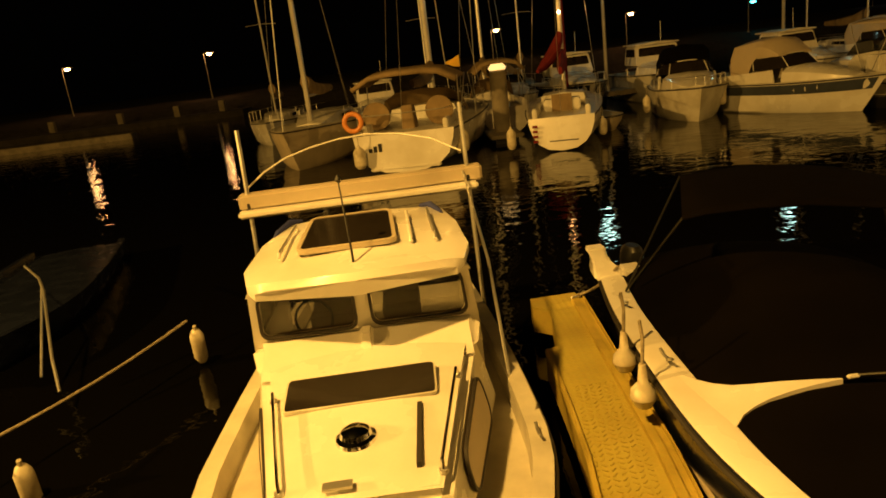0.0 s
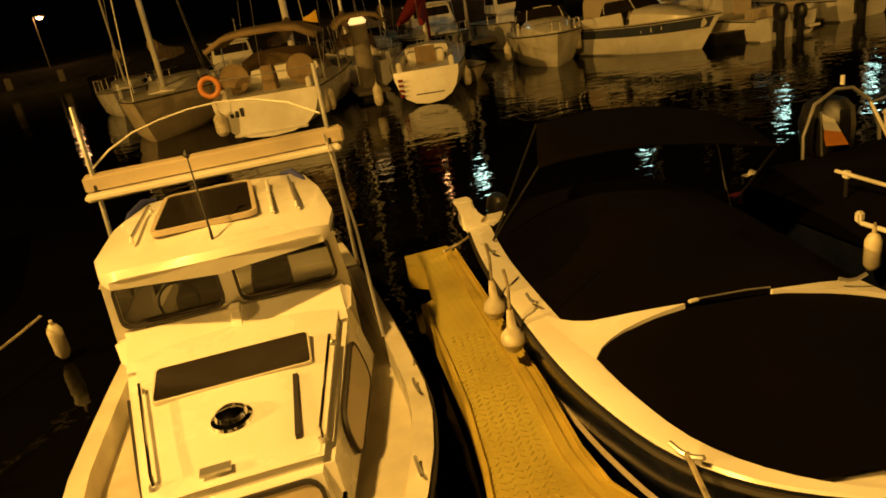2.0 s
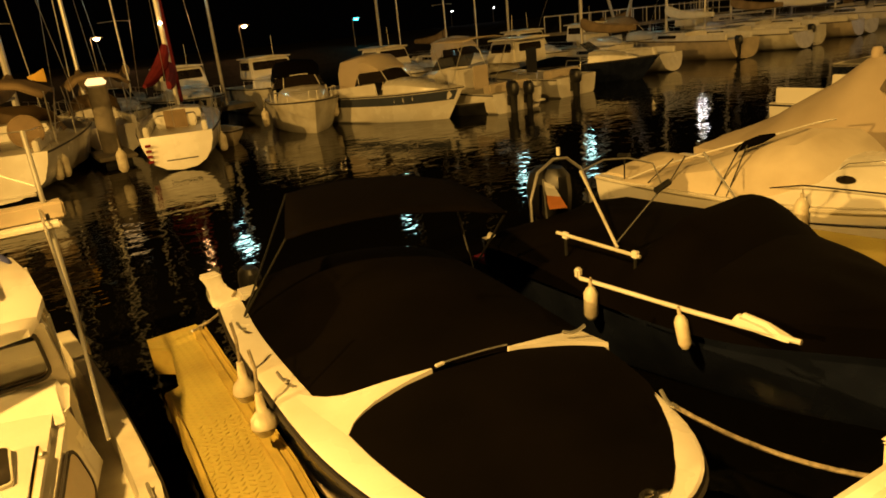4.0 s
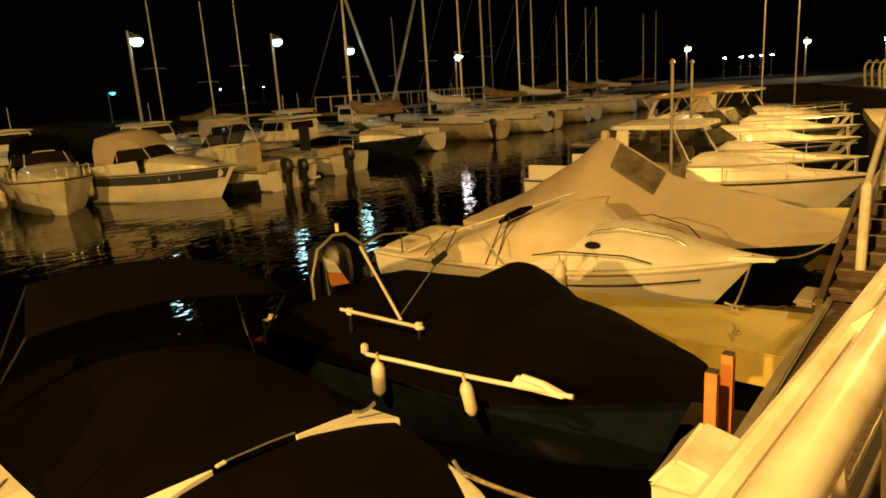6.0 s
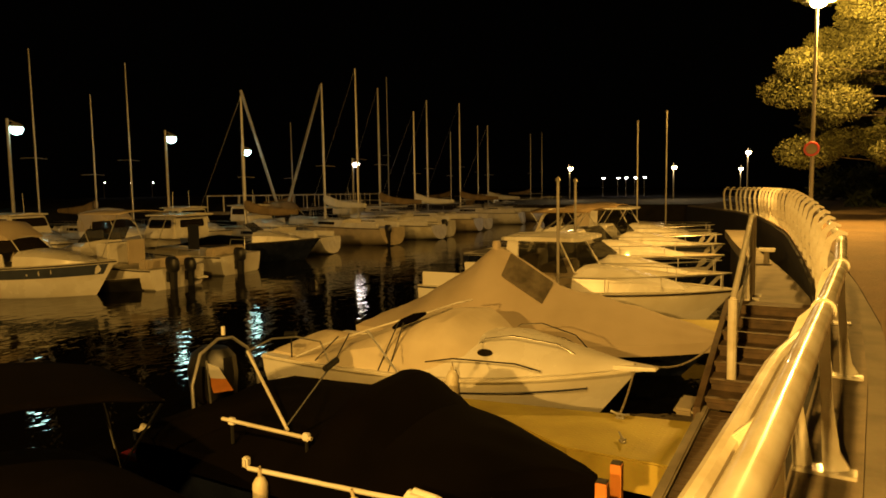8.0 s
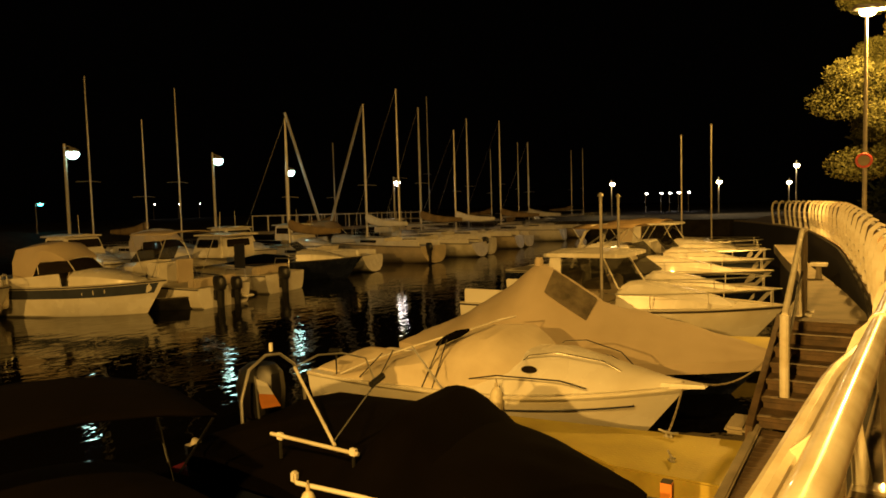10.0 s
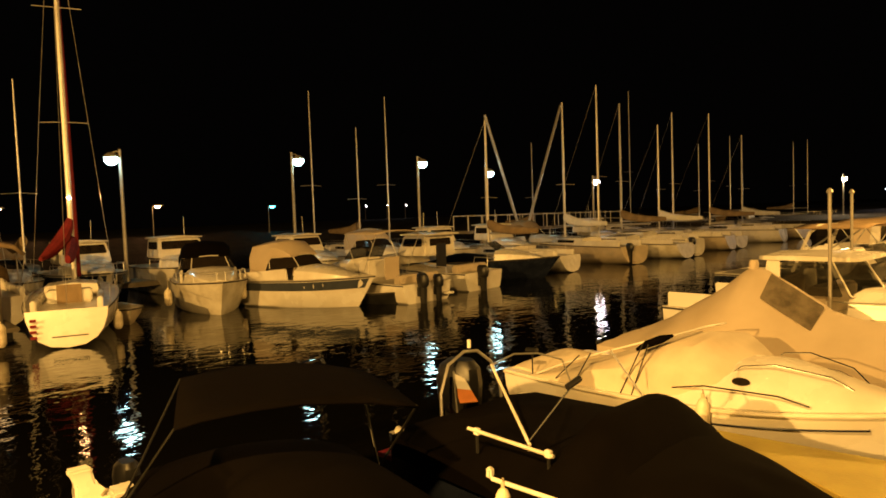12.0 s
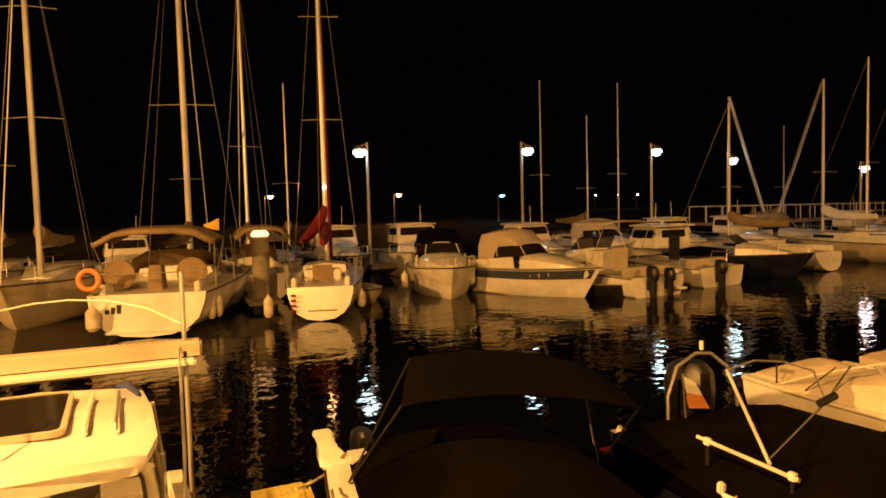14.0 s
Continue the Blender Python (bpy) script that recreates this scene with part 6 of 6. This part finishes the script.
part("lamp_cap", turned([(0.26, 2.0), (0.3, 2.08), (0.2, 2.2)], 14), BULB_DIM, post, "lit lamp cap")

# dinghy beside the red-covered boat
D1 = base_boat("dinghy", "small yellowish dinghy tied between two boats", pose(6.35, 21.5, 0), 2.8, 1.3, 0.5, 0.42, CREAM, DECK, 0.9, 2.6, 0.08, inset=0.15, drop=0.2)
part("thwart", box(-0.55, 0.55, 1.3, 1.6, 0.3, 0.34), DECK, D1, bevel=0.01)

M1 = cruiser(pose(8.85, 20.6, 0, 0, 0, -14), 5.2, 2.35, 1.12, 0.95, "white cabin motorboat lying bow out with dark canopy", hull=GEL_OLD, top="canopy", canvas=BLACKCANVAS)
fender(pose(7.75, 22.3, 0.9), 0.12, 0.55, 0.3)
fender(pose(10.1, 21.9, 0.9), 0.12, 0.55, 0.3)
M2 = cruiser(pose(13.1, 18.4, 0, 0, 0, 20), 5.9, 2.4, 1.05, 0.9, "white cruiser with grey-blue stripe and tan cockpit hood", top="canopy", stripe=GREYBLUE, rail=False, canvas=TARP)
Y1 = cruiser(pose(7.2, 26.3, 0), 7.5, 2.6, 1.3, 1.1, "white flybridge motor yacht behind the first row", top="pilot", rail=True, stripe=NAVY)
Y2 = cruiser(pose(10.9, 26.0, 0), 7.5, 2.7, 1.3, 1.1, "white pilothouse motor yacht behind the first row", top="pilot")
TD = base_boat("tender", "dark inflatable tender with pale tubes", pose(14.0, 18.3, 0, 0, 0, 10), 2.7, 1.4, 0.42, 0.38, BLACK, DECK, 0.9, 2.6, 0.06, inset=0.2, drop=0.16)
M4 = cruiser(astern(15.0, 18.0, 6.2, 4), 6.2, 2.5, 1.1, 0.66, "white fishing boat with bimini seen from its stern with two outboards", top="bimini", canvas=TARP)
outboard(M4, -0.35, 6.2, 0.5, 0.8)
outboard(M4, 0.4, 6.2, 0.55, 0.9)
part("swim_platform", box(-1.0, -0.62, 6.2, 6.5, 0.2, 0.27), GEL, M4, bevel=0.02)
part("stern_seat", box(-0.95, 0.95, 5.5, 5.85, 0.6, 0.95), CREAM, M4, "pale stern seat", bevel=0.06)
part("stern_rail", tube([(-1.05, 5.0, 0.7), (-1.08, 5.1, 1.1), (-1.05, 6.05, 1.1), (-1.03, 6.12, 0.7)], 0.014, 6), STEEL, M4)
part("sprayhood_panel", box(-0.35, 0.3, 4.3, 4.36, 0.7, 1.5), TARP, M4, "pale canvas back panel")
M5 = cruiser(astern(18.6, 18.9, 6.8, 8), 6.8, 2.6, 1.1, 0.7, "white pilothouse boat with dark doorway seen from its stern", top="pilot")
part("doorway", box(-0.28, 0.28, 4.6, 4.66, 0.8, 1.78), BLACK, M5, "dark cabin doorway")
outboard(M5, 0.3, 6.8, 0.5, 0.9)
part("stern_rail", tube([(-1.08, 5.4, 0.7), (-1.1, 5.5, 1.15), (-1.06, 6.6, 1.15), (-0.4, 6.68, 1.15), (-0.38, 6.68, 0.7)], 0.014, 6), STEEL, M5)
part("stern_seat", box(-0.9, 0.9, 5.9, 6.3, 0.65, 0.98), CREAM, M5, "pale stern seat", bevel=0.06)
M6 = cruiser(pose(23.6, 19.2, 0, 0, 0, 30), 6.0, 2.4, 0.95, 0.8, "navy and white runabout with dark cover lying bow out", hull=NAVY, top="open")
for k, (xm, L, mh) in enumerate(((25.3, 8.5, 7.7), (31.6, 9.0, 9.1), (34.9, 9.5, 10.4), (37.3, 9.0, 9.5), (41.7, 8.0, 8.4), (44.4, 8.5, 9.5), (50.6, 9.0, 9.9), (57.1, 9.0, 8.6))):
    ang, d = (6, -9, 4, -5, 9, -3, 7, -8)[k], 0.58 * L
    sb = sailboat(astern(xm + d * math.sin(radians(ang)), 25.3 - d * math.cos(radians(ang)) + (0.5 * (k - 4) if k > 4 else 0), L, ang), L, 2.4 + 0.15 * (k * 7 % 5), 1.05 + 0.05 * (k % 4), 0.8 + 0.05 * (k * 3 % 5), mh, "white sailing boat in the far row seen from its stern", hull=(GEL, GEL_OLD, CREAM)[k * 5 % 3], cover=(TANCANVAS, WHITECLOTH, None)[k % 3], group="far sailing boats", r=0.07)
    if k in (1, 3):
        outboard(sb, 0.5, L, 0.7, 0.8)
# second row beyond the pier: masts rise over the first row
for k, (x, mh, y) in enumerate(((20.6, 10.2, 31.5), (23.7, 8.3, 31.5), (25.7, 10.3, 31.5), (39.2, 8.0, 31.5), (52.3, 13.0, 31.5), (64.2, 8.9, 31.5), (71.0, 10.0, 31.5), (86.9, 10.0, 31.5), (91.3, 10.5, 31.5), (-6.2, 11.5, 31), (1.5, 10.0, 31), (6.0, 9.5, 32))):
    L = 8.2 + (k % 3) * 0.7
    sailboat(pose(x, y - L * 0.42 + 3.0, 0, 0, 0, random.uniform(-5, 5)), L, 2.6, 1.1, 0.9, mh, "sailing boat moored beyond the pier", cover=(None, TANCANVAS)[k % 2], group="boats beyond the pier", r=0.045)
# more sterns and motorboats in the far row
for k, (x, y, tp) in enumerate(((28.2, 24.5, "pilot"), (32.0, 24.8, "canopy"), (38.0, 24.8, "pilot"), (60.0, 25.5, "canopy"), (64.5, 26.5, "pilot"), (69.0, 27.5, "canopy"), (20.5, 25.0, "canopy"), (16.5, 25.2, "pilot"), (24.5, 25.4, "pilot"), (4.6, 27.0, "canopy"), (-1.0, 29.0, "pilot"))):
    cruiser(pose(x, y, 0, 0, 0, random.uniform(-8, 8)), 6.0, 2.4, 1.15, 1.0, "white motorboat moored at the far pier", top=tp, group="motorboats at the far pier", rail=False, canvas=(TARP, TANCANVAS)[k % 2])
# sheer-leg spars
spar = thing("sheer_legs", "pair of leaning aluminium spars lashed at their feet", "spars", pose(33.3, 30.0, 0.7))
part("leg", tube([(0, 0, 0), (-3.3, 0, 8.2)], 0.09, 8), ALU, spar)
part("leg", tube([(0, 0.2, 0), (4.3, 0.2, 9.4)], 0.09, 8), ALU, spar)

# ---- pier and its lamps ----
pier = thing("far_pier", "low pale pier behind the moored boats", "pier")
part("deck", box(-2, 110, 29.0, 31.0, 0.45, 0.65), CONCRETE, pier)
for k in range(18):
    part("pile", tube([(-1 + 6 * k, 30, -0.5), (-1 + 6 * k, 30, 0.449)], 0.15, 8), POSTMETAL, pier)
for x, h in ((8.31, 5.6), (16.75, 5.72), (24.53, 5.74), (29.8, 5.27), (40.5, 4.8)):
    pier_lamp(x, 29.55, 0.65, h, BULB_PALE if x < 35 else BULB_WHITE, "slender pier lamp glowing pale green-white", side=-1 if x < 10 else 1)
    lamp_light("pier_lamp_light", (x, 29.15, h - 0.3), 16, PALE if x < 35 else (1, 0.85, 0.75), 0.15)
# gangway bridge with railings
gang = thing("gangway_bridge", "pale gangway with barred railings behind the moored boats", "gangway")
part("deck", box(34, 53, 36.0, 37.6, 1.4, 1.6), CONCRETE, gang)
for y in (36.0, 37.6):
    part("hand_rail", tube([(34, y, 2.7), (53, y, 2.55)], 0.04, 6), WHITEPAINT, gang)
    for k in range(14):
        part("baluster", tube([(34 + 1.45 * k, y, 1.6), (34 + 1.45 * k, y, 2.68)], 0.03, 5), WHITEPAINT, gang)
for k in range(5):
    part("leg", tube([(36 + 4 * k, 36.8, -0.5), (36 + 4 * k, 36.8, 1.4)], 0.1, 6), POSTMETAL, gang)

# ---- breakwater with orange lamps ----
rows_k = []
for i in range(61):
    x = -120 + 5 * i
    y = 72 + 6 * math.sin(x * 0.015)
    j = [noise.noise(V(x * 0.3, q * 3.1, 1)) * 0.35 for q in range(6)]
    rows_k.append([(x, y - 3.5, -0.3), (x, y - 2.2 + j[0], 0.7 + j[1]), (x, y, 1.4 + j[2] * 0.5), (x, y + 4, 1.5 + j[3]), (x, y + 9, 1.6 + j[4])])
lone("breakwater", loft(rows_k, cap=False), ROCK, "dark rock breakwater across the harbour", "breakwater", kind="structure")
lone("land", loft([[(-400, 78, 1.2), (400, 78, 1.2)], [(-400, 130, 2.0), (400, 130, 2.0)]], cap=False), EARTH, "dark land beyond the breakwater", "ground", kind="structure")
for x, h in ((10.2, 4.75), (24.6, 4.7), (-34.0, 6.2), (-19.6, 6.0)):
    street_lamp(x, 74.5, 1.3, h - 1.3, BULB_FAR, "low lamp on the breakwater glowing orange", arm=0.1, r=0.06, head=0.35, group="breakwater lamps")
    lamp_light("breakwater_lamp", (x + 0.4, 73.8, h - 0.2), 35, (1, 0.5, 0.15), 0.2)
street_lamp(37.9, 74.5, 1.3, 3.1, BULB_TEAL, "low beacon on the breakwater glowing teal", arm=0.05, r=0.08, head=0.35, group="breakwater lamps")
low_quay = thing("low_quay", "low pale stone quay at the foot of the breakwater", "quay")
part("wall", hexa([(-60, 58, -0.3), (-14, 62, -0.3), (-14, 66, -0.3), (-60, 62, -0.3)], [(-60, 58, 0.55), (-14, 62, 0.55), (-14, 66, 0.55), (-60, 62, 0.55)]), ROCK, low_quay)
part("floating_edge", box(-40, -19, 49.0, 50.2, -0.1, 0.4), CONCRETE, low_quay, bevel=0.05)
for x in (-31.0, -25.0, -20.0, -16.0):
    part("bollard", box(x - 0.25, x + 0.25, 63.0, 63.5, 0.55, 1.5), CONCRETE, low_quay, bevel=0.03)

# ---- boats and lines to the left of the cabin boat ----
LB = thing("bow_rail", "steel bow rail of a dark boat hidden in the shade", "boat rail", pose(0, 0, 0))
part("rail", tube([(-5.6, 9.2, 0.95), (-4.9, 8.2, 1.0), (-4.55, 7.6, 1.0), (-4.1, 6.6, 0.55), (-3.95, 6.3, 0.3)], 0.016, 7), STEEL, LB)
part("stanchion", tube([(-4.62, 7.7, 1.0), (-4.35, 6.75, 0.3)], 0.014, 6), STEEL, LB)
part("hull", moved(hull_shape(6.0, 2.0, 0.5, 0.4), pose(-5.6, 6.9, 0, 0, 0, 10)), NAVY, LB, "dark hull")
part("deck", moved(deck_shape(6.0, 2.0, 0.5, 0.4), pose(-5.6, 6.9, 0, 0, 0, 10)), NAVY, LB, "dark deck")
lone("mooring_rope", tube(sag((-4.35, 4.2, 0.56), (-2.9, 7.15, 0.56), 0.1), 0.014, 6), ROPE, "thick mooring rope stretched over the water", "rope", group="mooring ropes")
fender(pose(-2.78, 7.0, 0.5, 22, 8, 0), 0.075, 0.5, 0.05)
fender(pose(-3.56, 4.85, 0.36, 14, 8, 0), 0.075, 0.46, 0.05)

# ---- trees and far lights along the promenade ----
def crown(centers, leaves, size, seed):
    rnd = random.Random(seed)
    vs, fs = [], []
    for cx, cy, cz, rx, rz in centers:
        for _ in range(leaves):
            while True:
                a = V(rnd.uniform(-1, 1), rnd.uniform(-1, 1), rnd.uniform(-1, 1))
                if 0.25 < a.length < 1:
                    break
            c = V(cx + a.x * rx, cy + a.y * rx, cz + a.z * rz)
            d = V(rnd.uniform(-1, 1), rnd.uniform(-1, 1), rnd.uniform(-0.2, 1)).normalized()
            e = d.cross(V(rnd.uniform(-1, 1), rnd.uniform(-1, 1), rnd.uniform(-1, 1))).normalized()
            s = size * rnd.uniform(0.6, 1.3)
            o = len(vs)
            vs += [c - e * s * 0.16, c + e * s * 0.16, c + d * s + e * s * 0.05, c + d * s * 0.8 - e * s * 0.2]
            fs += [(o, o + 1, o + 2, o + 3)]
    me = bpy.data.meshes.new("crown")
    me.from_pydata(vs, [], fs)
    return me


def tree(x, y, z, label, clumps, seed, leaves=170, size=0.3, lean=0.0, h=9.0, m=NEEDLES, group="promenade trees", low=0.42):
    t = thing("pine_tree", label, "tree", pose(x, y, z), group)
    rnd = random.Random(seed)
    part("trunk", tube([(0, 0, -0.2), (lean * 0.4, 0.05, h * 0.4), (lean, 0, h * 0.75), (lean * 1.2, 0.1, h)], [0.26, 0.2, 0.13, 0.05], 10), BARK, t)
    cs = []
    for k in range(clumps):
        a, rr, zz = rnd.uniform(0, 6.28), rnd.uniform(0.6, 3.5), rnd.uniform(low, 1.02) * h
        c = (lean * zz / h + rr * math.cos(a), rr * math.sin(a), zz, rnd.uniform(0.55, 1.05), rnd.uniform(0.34, 0.62))
        cs.append(c)
        part("limb", tube([(lean * zz / h, 0, zz - 0.4), (lean * zz / h + rr * 0.6 * math.cos(a), rr * 0.6 * math.sin(a), zz - 0.2), (c[0], c[1], zz)], [0.03, 0.02, 0.01], 6), BARK, t)
    ob = new("crown", crown(cs, leaves, size, seed))
    ob.data.materials.append(m)
    ob.parent = t
    return t


tree(25.0, -2.4, 1.4, "lamp-lit pine tree with clumped crown beside the promenade", 88, 5, 2400, 0.085, 0.3, 8.2, low=0.26)
tree(38, -8.0, 1.4, "dark pine tree farther along the promenade", 26, 6, 150, 0.35, -0.3, 9.0)
tree(47, -3.0, 1.4, "dark pine tree farther along the promenade", 26, 8, 150, 0.35, 0.2, 9.0)
rnd = random.Random(4)
hedge_c = [(40 + rnd.uniform(-2, 30), -22 + rnd.uniform(-6, 22), 1.8 + rnd.uniform(0, 1.6), 1.4, 0.9) for _ in range(60)]
me = crown(hedge_c, 120, 0.5, 9)
me.materials.append(HEDGE)
tagged(new("hedge", me), "dark hedge at the end of the promenade", "hedge", kind="stuff")
for x, y, h in ((73.8, 24.5, 4.9), (73.7, 13.4, 4.7), (74, 6.45, 6.0), (90, 8.6, 4.7)):
    pier_lamp(x, y, 1.2, h, BULB_WARM, "distant promenade lamp glowing warm white", group="distant lamps")
    lamp_light("distant_lamp", (x - 0.4, y, h - 0.2), 500, (1, 0.7, 0.35), 0.2)
for k, (x, y) in enumerate(((110, 31.1), (110, 28.7), (110, 27.4), (110, 26.0), (110, 24.5))):
    street_lamp(x, y, 1.2, 2.9, BULB_WHITE, "faint far lamp on the shore", arm=0.1, r=0.06, head=0.3, group="far shore lamps")
lone("far_shore", loft([[(60, 40, -0.2), (62, 40, 1.2), (75, 40, 1.4)], [(60, 5, -0.2), (61, 5, 1.3), (75, 5, 1.5)], [(42, 3.8, -0.2), (43, 3.2, 1.3), (75, 3, 1.4)]], cap=False), ROCK, "dark shore where the quay bends", "shore", kind="structure")
lone("shore_ground", loft([[(75, 60, 1.2), (300, 60, 1.2)], [(75, -14, 1.2), (300, -14, 1.2)]], cap=False), EARTH, "dark ground beyond the harbour", "ground", kind="structure")
for x in (86.8, 92.7, 98.0):
    street_lamp(x, 125, 1.9, 3.1, BULB_WHITE, "tiny lamp on the land beyond the breakwater", arm=0.1, r=0.06, head=0.18, group="lamps on the far land")
